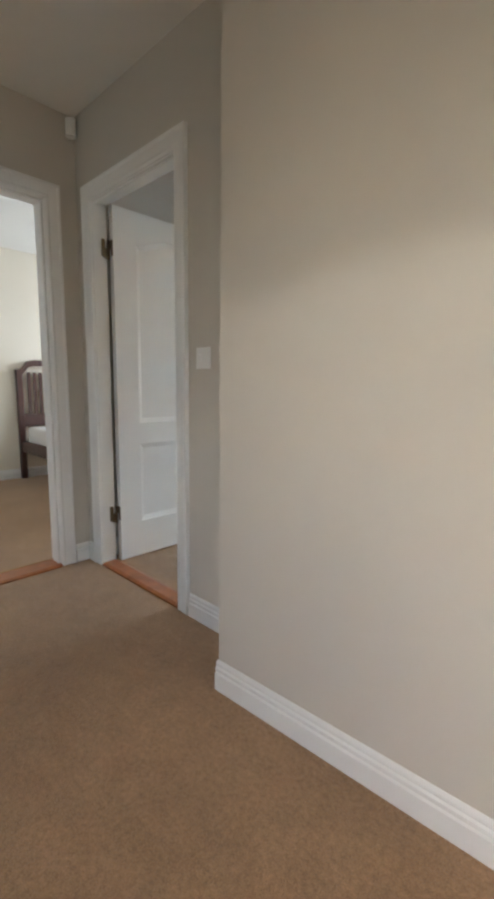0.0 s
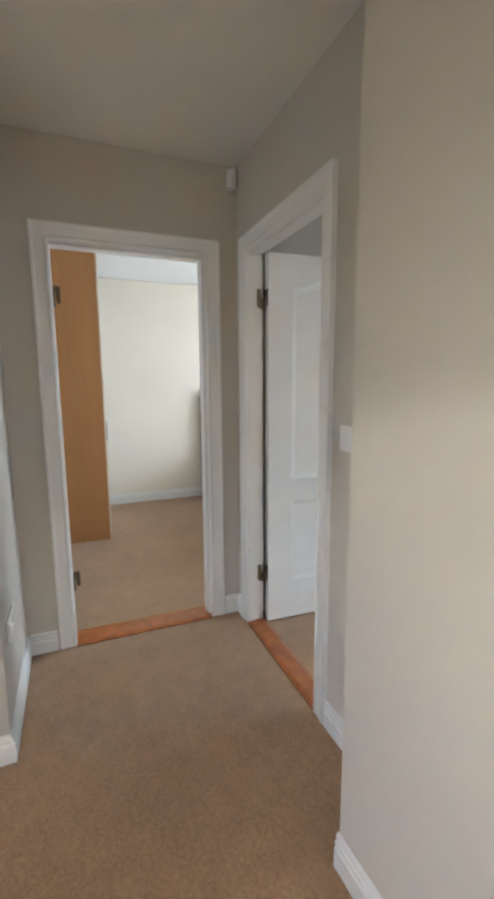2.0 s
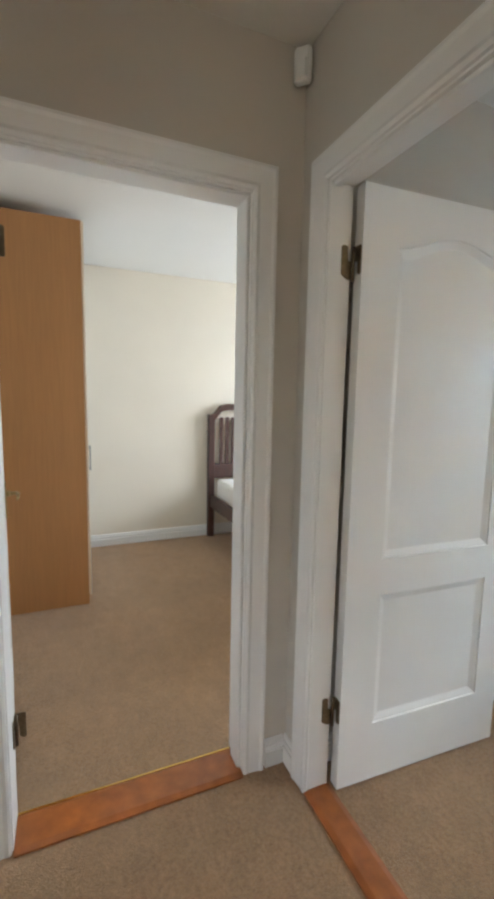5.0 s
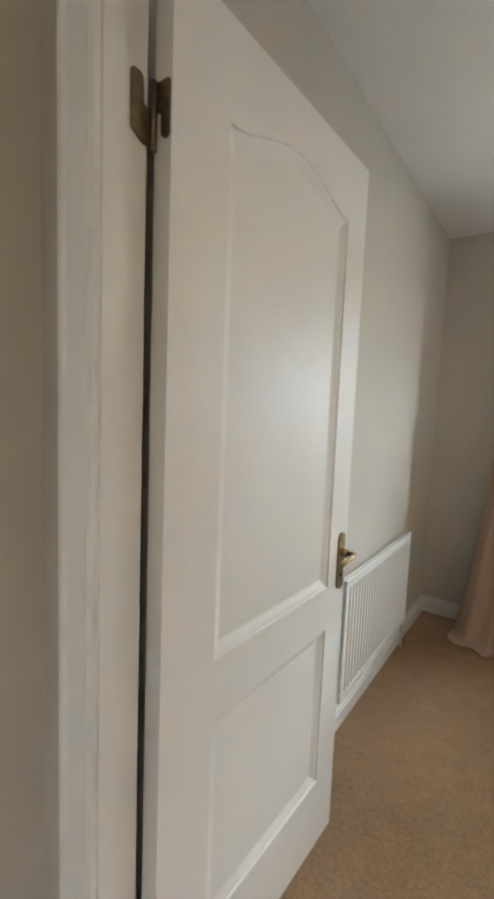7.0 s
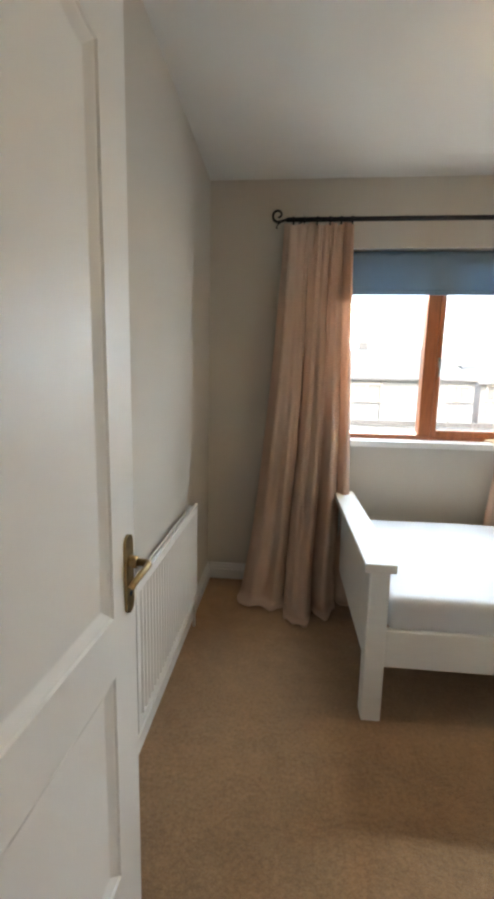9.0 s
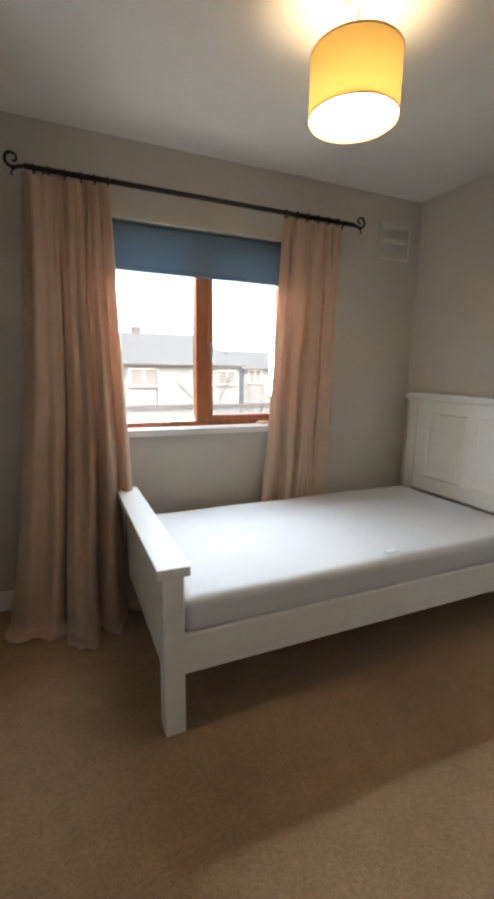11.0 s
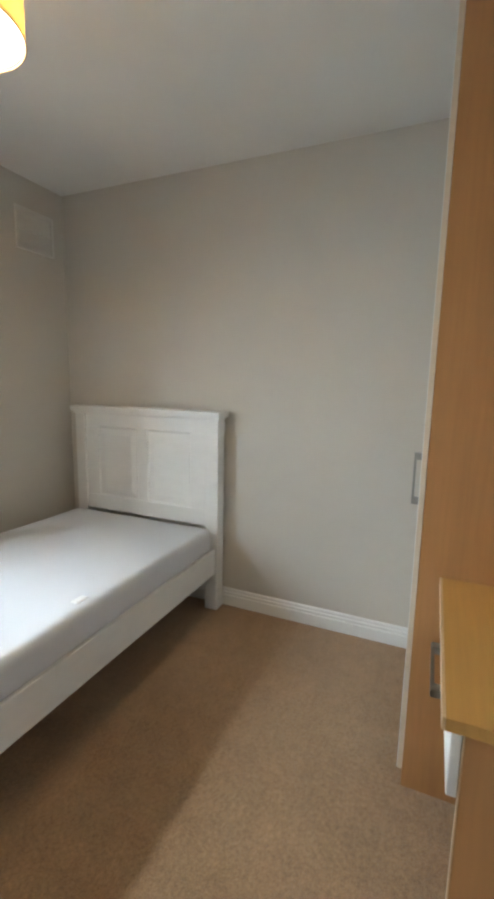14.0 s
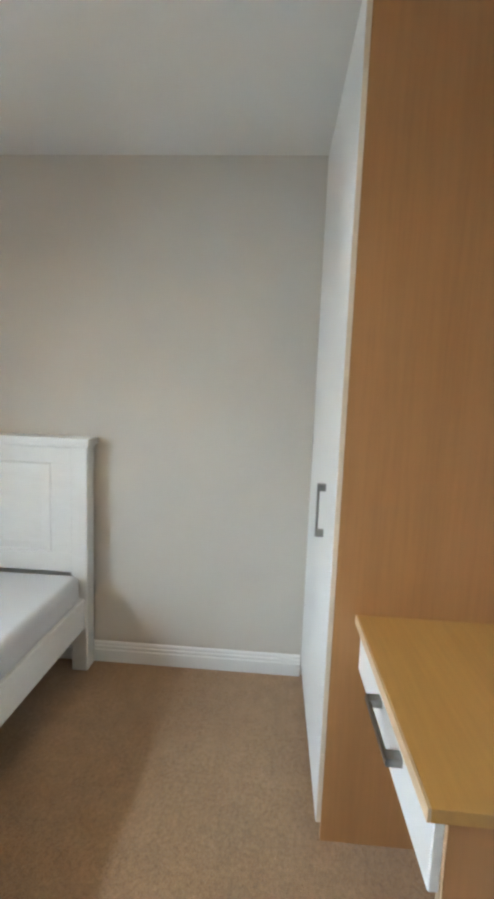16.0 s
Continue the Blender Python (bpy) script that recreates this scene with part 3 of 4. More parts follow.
# ---- bedroom: window ----
def window(name, w, y, label, sash_side=1):
    """Wooden window with one mullion: a fixed light and an opening sash."""
    x0, x1, z0, z1 = w
    ob = thing(name, ((x0 + x1) / 2, y, z0), label, "window")
    tagged(ob, kind="structure")
    xm = (x0 + x1) / 2
    f = part("window_frame", boxes((x0, x0 + 0.055, y, y + 0.07, z0, z1), (x1 - 0.055, x1, y, y + 0.07, z0, z1), (x0 + 0.055, x1 - 0.055, y, y + 0.07, z1 - 0.055, z1), (x0 + 0.055, x1 - 0.055, y, y + 0.07, z0, z0 + 0.03), bevel=0.003), FRAMEW, ob)
    part("mullion", boxes((xm - 0.045, xm + 0.03, y - 0.002, y + 0.07, z0 + 0.03, z1 - 0.055), bevel=0.004), FRAMEW, ob)
    a, b, c, d = xm + 0.03, x1 - 0.055, z0 + 0.03, z1 - 0.055
    sash = part("sash", boxes((a, a + 0.03, y - 0.006, y + 0.055, c, d), (b - 0.045, b, y - 0.006, y + 0.055, c, d), (a + 0.03, b - 0.045, y - 0.006, y + 0.055, c, c + 0.035), (a + 0.03, b - 0.045, y - 0.006, y + 0.055, d - 0.045, d), bevel=0.004), FRAMEW, ob)
    bm = boxes((a + 0.008, a + 0.022, y - 0.016, y - 0.006, 1.40, 1.46), bevel=0.002)
    tube(bm, [(a + 0.015, y - 0.016, 1.445), (a + 0.015, y - 0.036, 1.445), (a + 0.013, y - 0.042, 1.43), (a + 0.008, y - 0.042, 1.345)], 0.006, 8)
    part("catch_handle", bm, STEEL, sash, "silver window catch handle")
    for p, q in (((x0 + 0.055, xm - 0.045), (z0 + 0.03, z1 - 0.055)), ((a + 0.03, b - 0.045), (c + 0.035, d - 0.045))):
        pane = part("pane", boxes((*p, y + 0.03, y + 0.034, *q)), GLASS, ob, "clear window glass")
        pane.visible_shadow = False
    return ob


YW = 4.625
window("window_1", WIN, YW, "red-brown wooden two-light window with one opening sash")
window("window_2", WINA, YW, "red-brown wooden window of the second bedroom")
setting("window_sill", boxes((WIN[0] - 0.04, WIN[1] + 0.04, YN - 0.045, YN - 0.0015, 0.917, 0.953), (WIN[0], WIN[1], YN - 0.0015, YW, 0.9535, 0.9565), bevel=0.0), WHITE, "white painted window board with rounded nose", "window sill")
setting("window_reveal", boxes((WIN[0], WIN[0] + 0.004, YN + 0.001, YW, 0.957, 2.066), (WIN[1] - 0.004, WIN[1], YN + 0.001, YW, 0.957, 2.066), (WIN[0], WIN[1], YN + 0.001, YW, 2.066, 2.0695)), WHITE, "white painted window reveal", "trim")

bl = thing("roller_blind", (-0.6, YN + 0.03, 2.08), "slate blue roller blind drawn down a little way", "blind")
bm = bmesh.new()
cylinder(bm, (WIN[0] + 0.012, YN + 0.036, 2.036), (WIN[1] - 0.012, YN + 0.036, 2.036), 0.024, 20)
part("roller", bm, BLIND, bl)
part("cloth", boxes((WIN[0] + 0.02, WIN[1] - 0.02, YN + 0.0125, YN + 0.0145, 1.835, 2.034)), BLIND, bl)
part("bottom_bar", boxes((WIN[0] + 0.02, WIN[1] - 0.02, YN + 0.007, YN + 0.02, 1.812, 1.838), bevel=0.003), BLIND, bl)
bm = bmesh.new()
tube(bm, [(-0.02, YN + 0.02, 2.04), (-0.02, YN + 0.016, 1.2), (-0.02, YN + 0.018, 1.02)], 0.0015, 6)
part("pull_chain", bm, PLASTIC, bl)
tk = thing("tissue_scrap", (-0.21, YN + 0.02, 0.957), "crumpled pale scrap of paper on the window board", "paper")
bm = bmesh.new()
bmesh.ops.create_icosphere(bm, subdivisions=2, radius=1.0)
for v in bm.verts:
    k = 1 + 0.35 * noise.noise(v.co * 3)
    v.co = Vector((-0.21 + v.co.x * 0.05 * k, YN + 0.02 + v.co.y * 0.02 * k, 0.9575 + max(0.0, 0.011 + v.co.z * 0.011 * k)))
part("paper", bm, LIP, tk)


# ---- bedroom: curtain pole and curtains ----
RODY, RODZ = 4.42, 2.178
pole = thing("curtain_pole", (-0.6, RODY, RODZ), "black wrought iron curtain pole with scroll ends", "curtain pole")
bm = bmesh.new()
tube(bm, [(-1.50, RODY, RODZ), (0.30, RODY, RODZ)], 0.0125, 14)
part("rod", bm, IRON, pole, smooth=True)
for x, s in ((-1.50, -1), (0.30, 1)):
    pts = [(x, RODY, RODZ)]
    for k in range(26):
        a = -math.pi / 2 + s * 0 + k * 0.26
        r = 0.036 * (1 - k / 34)
        pts.append((x + s * (0.045 + r * math.cos(a)), RODY, RODZ + 0.024 + r * math.sin(a)))
    bm = bmesh.new()
    tube(bm, pts, 0.008, 8, 0.005)
    tube(bm, [(x + s * 0.02, RODY, RODZ - 0.005), (x + s * 0.045, RODY, RODZ - 0.02), (x + s * 0.055, RODY, RODZ - 0.04), (x + s * 0.045, RODY, RODZ - 0.046)], 0.006, 8, 0.004)
    part("scroll_finial", bm, IRON, pole, smooth=True)
for x in (-1.42, 0.22):
    bm = boxes((x - 0.012, x + 0.012, YN - 0.006, YN - 0.0005, RODZ - 0.05, RODZ + 0.03), bevel=0.002)
    tube(bm, [(x, YN - 0.004, RODZ - 0.02), (x, RODY + 0.04, RODZ - 0.028), (x, RODY, RODZ - 0.016)], 0.006, 8)
    part("bracket", bm, IRON, pole)
for x in (-1.46, -1.40, -1.33, -1.26, -1.20, -1.14, -0.17, -0.10, -0.03, 0.04, 0.11, 0.18):
    bm = bmesh.new()
    tube(bm, [(x + 0.004 * math.sin(k), RODY + 0.021 * math.cos(k * math.tau / 16), RODZ - 0.006 + 0.021 * math.sin(k * math.tau / 16)) for k in range(17)], 0.0035, 6)
    part("ring", bm, IRON, pole)


def curtain(label, top, bottom, z_top, z_bot, flare, folds, seed):
    """One hanging curtain: (x0, x1) at the top and at the foot, folds deepening downwards and spilling out by flare."""
    ob = thing("curtain", ((bottom[0] + bottom[1]) / 2, RODY, 0), label, "curtain", "window curtains")
    nu, nv = 150, 60
    bm = bmesh.new()
    grid = []
    for j in range(nv + 1):
        t = j / nv
        row = []
        for i in range(nu + 1):
            s = i / nu
            spread = t ** 1.5
            x0 = top[0] + (bottom[0] - top[0]) * spread
            x1 = top[1] + (bottom[1] - top[1]) * spread
            wob = noise.noise(Vector((s * 2.3 + seed, t * 0.9, seed)))
            drift = noise.noise(Vector((s * 1.7, t * 1.3, seed + 5.0)))
            ph = math.tau * folds * (s + 0.09 * wob + 0.05 * math.sin(6 * s + seed)) + seed + 1.4 * t * drift
            w = math.sin(ph) + 0.42 * math.sin(2.3 * ph + seed + 1.8 * t) + 0.22 * math.sin(4.3 * ph - 1.5 * t)
            deep = 0.85 + 1.0 * noise.noise(Vector((s * 2.6, seed, t * 0.9)))
            amp = (0.020 + 0.030 * min(1.0, 1.4 * t)) * max(0.35, deep)
            pleat = 0.010 * max(0.0, 1 - 7 * t) * math.sin(3 * ph + 0.5)
            x = x0 + (x1 - x0) * s + 0.45 * amp * math.cos(ph) + 0.02 * t * noise.noise(Vector((seed, t * 3.0, s * 1.5)))
            y = RODY + 0.006 + amp * w + pleat + 0.016 * t * wob
            y -= flare * max(0.0, t - 0.40) ** 1.6 * (1.0 - 0.7 * abs(2 * s - 1.0))
            y += (0.003 + 0.012 * t) * noise.noise(Vector((s * 7, t * 5, seed))) + 0.004 * noise.noise(Vector((s * 19, t * 13, seed)))
            z = z_top + (z_bot - z_top) * min(1.0, t / 0.95) + (0.012 * w if j == 0 else 0)
            if t > 0.95 and flare:
                out = (t - 0.95) / 0.05
                y -= out * (0.05 + 0.07 * noise.noise(Vector((s * 5, seed, 0.3))))
                z += 0.012 * out * max(0.0, noise.noise(Vector((s * 9, 1.7, seed))))
            row.append(bm.verts.new((x, min(y, YN - 0.02), max(z, 0.003))))
        grid.append(row)
    for a, b in zip(grid, grid[1:]):
        for i in range(nu):
            bm.faces.new((a[i], a[i + 1], b[i + 1], b[i]))
    cl = part("cloth", bm, CURTAIN, ob, smooth=True)
    so = cl.modifiers.new("thickness", "SOLIDIFY")
    so.thickness = 0.003
    return ob


curtain("full-length pink-beige curtain spilling onto the carpet", (-1.50, -1.13), (-1.70, -1.05), RODZ - 0.02, 0.012, 0.66, 3.3, 1.3)
curtain("pink-beige curtain hanging behind the bed", (-0.19, 0.20), (-0.33, 0.13), RODZ - 0.02, 0.02, 0.0, 3.4, 4.1)

# air vent on the window wall
vent = thing("wall_vent", (0.735, YN, 2.165), "white plastic louvred air vent high on the wall", "vent")
part("frame", boxes((0.605, 0.625, YN - 0.012, YN, 2.05, 2.28), (0.848, 0.868, YN - 0.012, YN, 2.05, 2.28), (0.625, 0.848, YN - 0.012, YN, 2.05, 2.07), (0.625, 0.848, YN - 0.012, YN, 2.26, 2.28), (0.625, 0.848, YN - 0.011, YN, 2.158, 2.172), bevel=0.002), VENTP, vent)
part("backing", boxes((0.62, 0.853, YN - 0.003, YN - 0.0005, 2.06, 2.27)), VENTP, vent)
for i in range(12):
    z = 2.078 + i * 0.0158
    if abs(z - 2.165) > 0.012:
        bm = bmesh.new()
        prism(bm, [(YN - 0.010, z), (YN - 0.003, z + 0.009), (YN - 0.003, z + 0.011), (YN - 0.0105, z + 0.002)], "x", 0.625, 0.848)
        part("slat", bm, VENTP, vent)


# ---- bedroom: bed ----
def single_bed():
    y0, y1 = 3.398, 4.425
    ob = thing("bed", (-0.1, 3.9, 0), "white painted wooden bed frame with panelled headboard", "bed")
    # foot end
    for y in (y0, y1 - 0.075):
        part("leg", boxes((-1.137, -1.063, y, y + 0.075, 0, 0.618), bevel=0.004), BEDP, ob)
    part("footboard", boxes((-1.122, -1.080, y0 + 0.075, y1 - 0.075, 0.20, 0.618), bevel=0.002), BEDP, ob)
    part("foot_cap", boxes((-1.162, -1.048, y0 - 0.028, y1 + 0.02, 0.618, 0.654), bevel=0.005, seg=2), BEDP, ob)
    # head end
    hx0, hx1 = 0.855, 0.935
    for y in (y0, y1 - 0.08):
        part("leg", boxes((hx0, hx1, y, y + 0.08, 0, 1.110), bevel=0.004), BEDP, ob)
    part("head_cap", boxes((hx0 - 0.025, hx1 + 0.015, y0 - 0.018, y1 + 0.018, 1.124, 1.157), bevel=0.005, seg=2), BEDP, ob)
    part("cap_moulding", boxes((hx0 - 0.012, hx1, y0 - 0.008, y1 + 0.008, 1.110, 1.124), bevel=0.004), BEDP, ob)
    a, b = y0 + 0.08, y1 - 0.08
    m = (a + b) / 2
    part("rail", boxes((hx0 + 0.008, hx1 - 0.02, a, b, 1.032, 1.110), bevel=0.002), BEDP, ob)
    part("rail", boxes((hx0 + 0.008, hx1 - 0.02, a, b, 0.50, 0.595), bevel=0.002), BEDP, ob)
    for p, q in ((a, a + 0.10), (m - 0.035, m + 0.035), (b - 0.10, b)):
        part("stile", boxes((hx0 + 0.008, hx1 - 0.02, p, q, 0.595, 1.032), bevel=0.002), BEDP, ob)
    for p, q in ((a + 0.10, m - 0.035), (m + 0.035, b - 0.10)):
        bm = bmesh.new()
        loops = []
        for i, x in ((0, hx0 + 0.0085), (0.006, hx0 + 0.0125), (0.012, hx0 + 0.0135), (0.044, hx0 + 0.0095), (0.047, hx0 + 0.009)):
            loops.append([bm.verts.new((x, yy, zz)) for yy, zz in ((p + i, 0.595 + i), (q - i, 0.595 + i), (q - i, 1.032 - i), (p + i, 1.032 - i))])
        for u, v in zip(loops, loops[1:]):
            for k in range(4):
                bm.faces.new((u[k], u[(k + 1) % 4], v[(k + 1) % 4], v[k]))
        bm.faces.new(loops[-1])
        back = [bm.verts.new((hx1 - 0.03, yy, zz)) for yy, zz in ((p, 0.595), (q, 0.595), (q, 1.032), (p, 1.032))]
        for k in range(4):
            bm.faces.new((loops[0][k], loops[0][(k + 1) % 4], back[(k + 1) % 4], back[k]))
        bm.faces.new(back[::-1])
        part("panel", bm, BEDP, ob)
    part("wall_block", boxes((hx1, XE - 0.001, y0 + 0.005, y0 + 0.03, 1.03, 1.10)), GREYPL, ob, "small grey spacer behind the headboard")
    # side rails and slats
    for y in (y0 + 0.012, y1 - 0.04):
        part("side_rail", boxes((-1.063, hx0, y, y + 0.028, 0.225, 0.376), bevel=0.003), BEDP, ob)
    for i in range(14):
        x = -1.02 + i * 0.136
        part("slat", boxes((x, x + 0.07, y0 + 0.04, y1 - 0.04, 0.345, 0.362)), LIP, ob)
    for y in (y0 + 0.04, y1 - 0.065):
        part("slat_ledge", boxes((-1.08, hx0, y, y + 0.025, 0.318, 0.345)), BEDP, ob)
    return ob


single_bed()
mt = thing("mattress", (-0.1, 3.9, 0.28), "plain white bare mattress lying in the bed", "mattress")
bm = bmesh.new()
box(bm, -1.055, 0.835, 3.418, 4.40, 0.363, 0.505)
bmesh.ops.bevel(bm, geom=list(bm.edges), offset=0.04, segments=5, affect="EDGES", profile=0.55)
bmesh.ops.subdivide_edges(bm, edges=[e for e in bm.edges if e.calc_length() > 0.5], cuts=14, use_grid_fill=True)
for v in bm.verts:
    if v.co.z > 0.48:
        v.co.z += 0.008 * noise.noise(Vector((v.co.x * 2.2, v.co.y * 3, 0)))
part("cover", bm, MATTR, mt, smooth=True)
part("care_label", boxes((-0.125, -0.07, 3.465, 3.495, 0.504, 0.511), bevel=0.002), PLASTIC, mt, "small grey printed care label")
bm = bmesh.new()
tube(bm, [(-1.02, 3.4175, 0.372), (-0.4, 3.4165, 0.373), (0.2, 3.4165, 0.372), (0.80, 3.4175, 0.373)], 0.003, 6)
part("seam", bm, MATTR, mt, smooth=True)

# ---- bedroom: pendant lamp ----
pl = thing("pendant_lamp", (BULB[0], BULB[1], H), "lit pendant lamp with a gold drum shade", "pendant lamp")
R, Z0, Z1 = 0.144, 2.10, 2.28
bm = bmesh.new()
lo = [bm.verts.new((BULB[0] + R * math.cos(k * math.tau / 64), BULB[1] + R * math.sin(k * math.tau / 64), Z0)) for k in range(64)]
hi = [bm.verts.new((v.co.x, v.co.y, Z1)) for v in lo]
for k in range(64):
    bm.faces.new((lo[k], lo[(k + 1) % 64], hi[(k + 1) % 64], hi[k]))
drum = part("shade", bm, SHADE, pl, "gold cloth drum shade", smooth=True)
for z in (Z0, Z1):
    bm = bmesh.new()
    tube(bm, [(BULB[0] + (R + 0.0005) * math.cos(k * math.tau / 64), BULB[1] + (R + 0.0005) * math.sin(k * math.tau / 64), z) for k in range(65)], 0.0028, 6)
    part("trim_ring", bm, LIP, pl, smooth=True)
bm = bmesh.new()
cylinder(bm, (BULB[0], BULB[1], Z0 + 0.006), (BULB[0], BULB[1], Z0 + 0.009), R - 0.004, 64)
part("diffuser", bm, DIFFUSER, pl, "glowing white diffuser disc")
bm = bmesh.new()
cylinder(bm, (BULB[0], BULB[1], Z1 - 0.02), (BULB[0], BULB[1], H - 0.03), 0.0035, 8)
part("cord", bm, PLASTIC, pl)
bm = bmesh.new()
cylinder(bm, (BULB[0], BULB[1], Z1 - 0.03), (BULB[0], BULB[1], Z1 + 0.03), 0.018, 16, 0.014)
part("lamp_holder", bm, PLASTIC, pl)
bm = bmesh.new()
cylinder(bm, (BULB[0], BULB[1], H - 0.032), (BULB[0], BULB[1], H), 0.04, 24, 0.046)
part("ceiling_rose", bm, PLASTIC, pl)
for k in range(3):
    a = k * math.tau / 3
    bm = bmesh.new()
    tube(bm, [(BULB[0] + 0.016 * math.cos(a), BULB[1] + 0.016 * math.sin(a), Z1 - 0.01), (BULB[0] + (R - 0.002) * math.cos(a), BULB[1] + (R - 0.002) * math.sin(a), Z1 - 0.002)], 0.0018, 6)
    part("spoke", bm, STEEL, pl)


# ---- fitted furniture ----
def bar_handle(parent, p, q, out, label="brushed steel bar handle"):
    """A square bar from p to q on two posts; out is the vector from the face to the bar."""
    p, q, o = Vector(p), Vector(q), Vector(out)
    d = (q - p).normalized()
    w = d.cross(o).normalized()
    bm = bmesh.new()

    def bar(a, b, u, v, hu, hv):
        ring = [[bm.verts.new(c + su * hu * u + sv * hv * v) for su, sv in ((-1, -1), (1, -1), (1, 1), (-1, 1))] for c in (a, b)]
        for k in range(4):
            bm.faces.new((ring[0][k], ring[0][(k + 1) % 4], ring[1][(k + 1) % 4], ring[1][k]))
        bm.faces.new(ring[0][::-1])
        bm.faces.new(ring[1])
    n = o.normalized()
    bar(p + o, q + o, w, n, 0.006, 0.004)
    for c in (p + d * 0.012, q - d * 0.012):
        bar(c, c + o * 1.08, w, d, 0.009, 0.012)
    return part("handle", bm, STEEL, parent, label)


def wardrobe(name, x0, x1, y0, y1, top, left, label, handle_x, hz):
    """Tall fitted wardrobe: beech side panel on the side given by left, white door facing north."""
    ob = thing(name, ((x0 + x1) / 2, (y0 + y1) / 2, 0), label, "wardrobe")
    s = (x0, x0 + 0.02) if left else (x1 - 0.02, x1)
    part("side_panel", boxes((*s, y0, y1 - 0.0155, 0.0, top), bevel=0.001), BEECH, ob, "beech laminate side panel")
    inner = (x0 + 0.021, x1) if left else (x0, x1 - 0.021)
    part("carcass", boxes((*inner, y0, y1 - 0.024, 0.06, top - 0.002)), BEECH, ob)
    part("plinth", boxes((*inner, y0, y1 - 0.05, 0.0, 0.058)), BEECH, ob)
    door = part("door", boxes((x0 + 0.001, x1 - 0.001, y1 - 0.015, y1 + 0.001, 0.062, top - 0.004), bevel=0.002, seg=2), WHITE, ob, "plain white wardrobe door")
    e = (x0 - 0.0006, x0 + 0.0004) if left else (x1 - 0.0004, x1 + 0.0006)
    part("edging", boxes((*e, y1 - 0.0148, y1 - 0.001, 0.064, top - 0.006)), EDGE, door, "pale cream edging strip")
    bar_handle(door, (handle_x, y1 + 0.001, hz[0]), (handle_x, y1 + 0.001, hz[1]), (0, 0.024, 0))
    return ob


wardrobe("wardrobe", 0.130, XE, NIBY + 0.19, 2.345, H - 0.002, True, "tall fitted wardrobe, beech side and white door", 0.37, (0.905, 1.088))
wardrobe("wardrobe", AW + 0.001, -3.575, AS + 0.001, 1.31, 2.385, False, "tall beech-sided wardrobe in the second bedroom", -3.87, (0.84, 1.01))

dk = thing("desk", (-0.19, 2.0, 0), "fitted beech desk with one white drawer", "desk")
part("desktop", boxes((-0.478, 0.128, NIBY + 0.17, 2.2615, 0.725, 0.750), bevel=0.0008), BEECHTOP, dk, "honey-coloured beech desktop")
part("front_edging", boxes((-0.478, 0.128, 2.2617, 2.268, 0.725, 0.7503), bevel=0.0015, seg=2), LIP, dk, "pale rounded front edging")
leg = part("side_panel", boxes((-0.465, -0.447, NIBY + 0.17, 2.228, 0.0, 0.724), bevel=0.001), BEECH, dk)
part("edging", boxes((-0.4652, -0.4468, 2.2285, 2.2305, 0.0, 0.724)), LIP, leg, "pale edging strip")
part("apron", boxes((-0.447, 0.127, NIBY + 0.175, 2.20, 0.58, 0.719)), BEECH, dk)
dr = part("drawer_front", boxes((-0.462, 0.125, 2.232, 2.250, 0.585, 0.719), bevel=0.002), WHITE, dk, "white drawer front")
bar_handle(dr, (-0.305, 2.25, 0.668), (-0.115, 2.25, 0.668), (0, 0.03, 0))


# ---- second bedroom: bed ----
def slatted_bed():
    ob = thing("dark_wood_bed", (-3.7, 3.3, 0), "dark mahogany bed with a slatted arched headboard", "bed")
    y0, y1, x = 2.445, 3.93, AW + 0.025
    for y in (y0, y1 - 0.06):
        part("post", boxes((x, x + 0.06, y, y + 0.06, 0, 1.175), bevel=0.006), MAHOG, ob)
    n = 24
    pts_lo, pts_hi = [], []
    for i in range(n + 1):
        s = i / n
        y = y0 + (y1 - y0) * s
        d = min(s, 1 - s) * (y1 - y0)
        k = min(1.0, max(0.0, (d - 0.04) / 0.11))
        rise = 0.105 * k * k * (3 - 2 * k)
        pts_lo.append((y, 1.135 + rise))
        pts_hi.append((y, 1.195 + rise))
    bm = bmesh.new()
    prism(bm, pts_lo + pts_hi[::-1], "x", x - 0.004, x + 0.064)
    part("top_rail", bm, MAHOG, ob)
    part("mid_rail", boxes((x + 0.012, x + 0.048, y0 + 0.06, y1 - 0.06, 0.58, 0.719), bevel=0.003), MAHOG, ob)
    for i in range(21):
        y = y0 + 0.115 + i * 0.0612
        part("slat", boxes((x + 0.022, x + 0.038, y, y + 0.034, 0.715, 1.17), bevel=0.002), MAHOG, ob)
    for y in (y0 + 0.015, y1 - 0.045):
        part("side_rail", boxes((x + 0.06, -2.80, y, y + 0.03, 0.30, 0.42), bevel=0.003), MAHOG, ob)
    for y in (y0, y1 - 0.06):
        part("foot_post", boxes((-2.80, -2.74, y, y + 0.06, 0, 0.55), bevel=0.006), MAHOG, ob)
    part("footboard", boxes((-2.785, -2.755, y0 + 0.06, y1 - 0.06, 0.25, 0.52), bevel=0.003), MAHOG, ob)
    part("slat_base", boxes((x + 0.06, -2.80, y0 + 0.045, y1 - 0.045, 0.36, 0.385)), LIP, ob)
    return ob


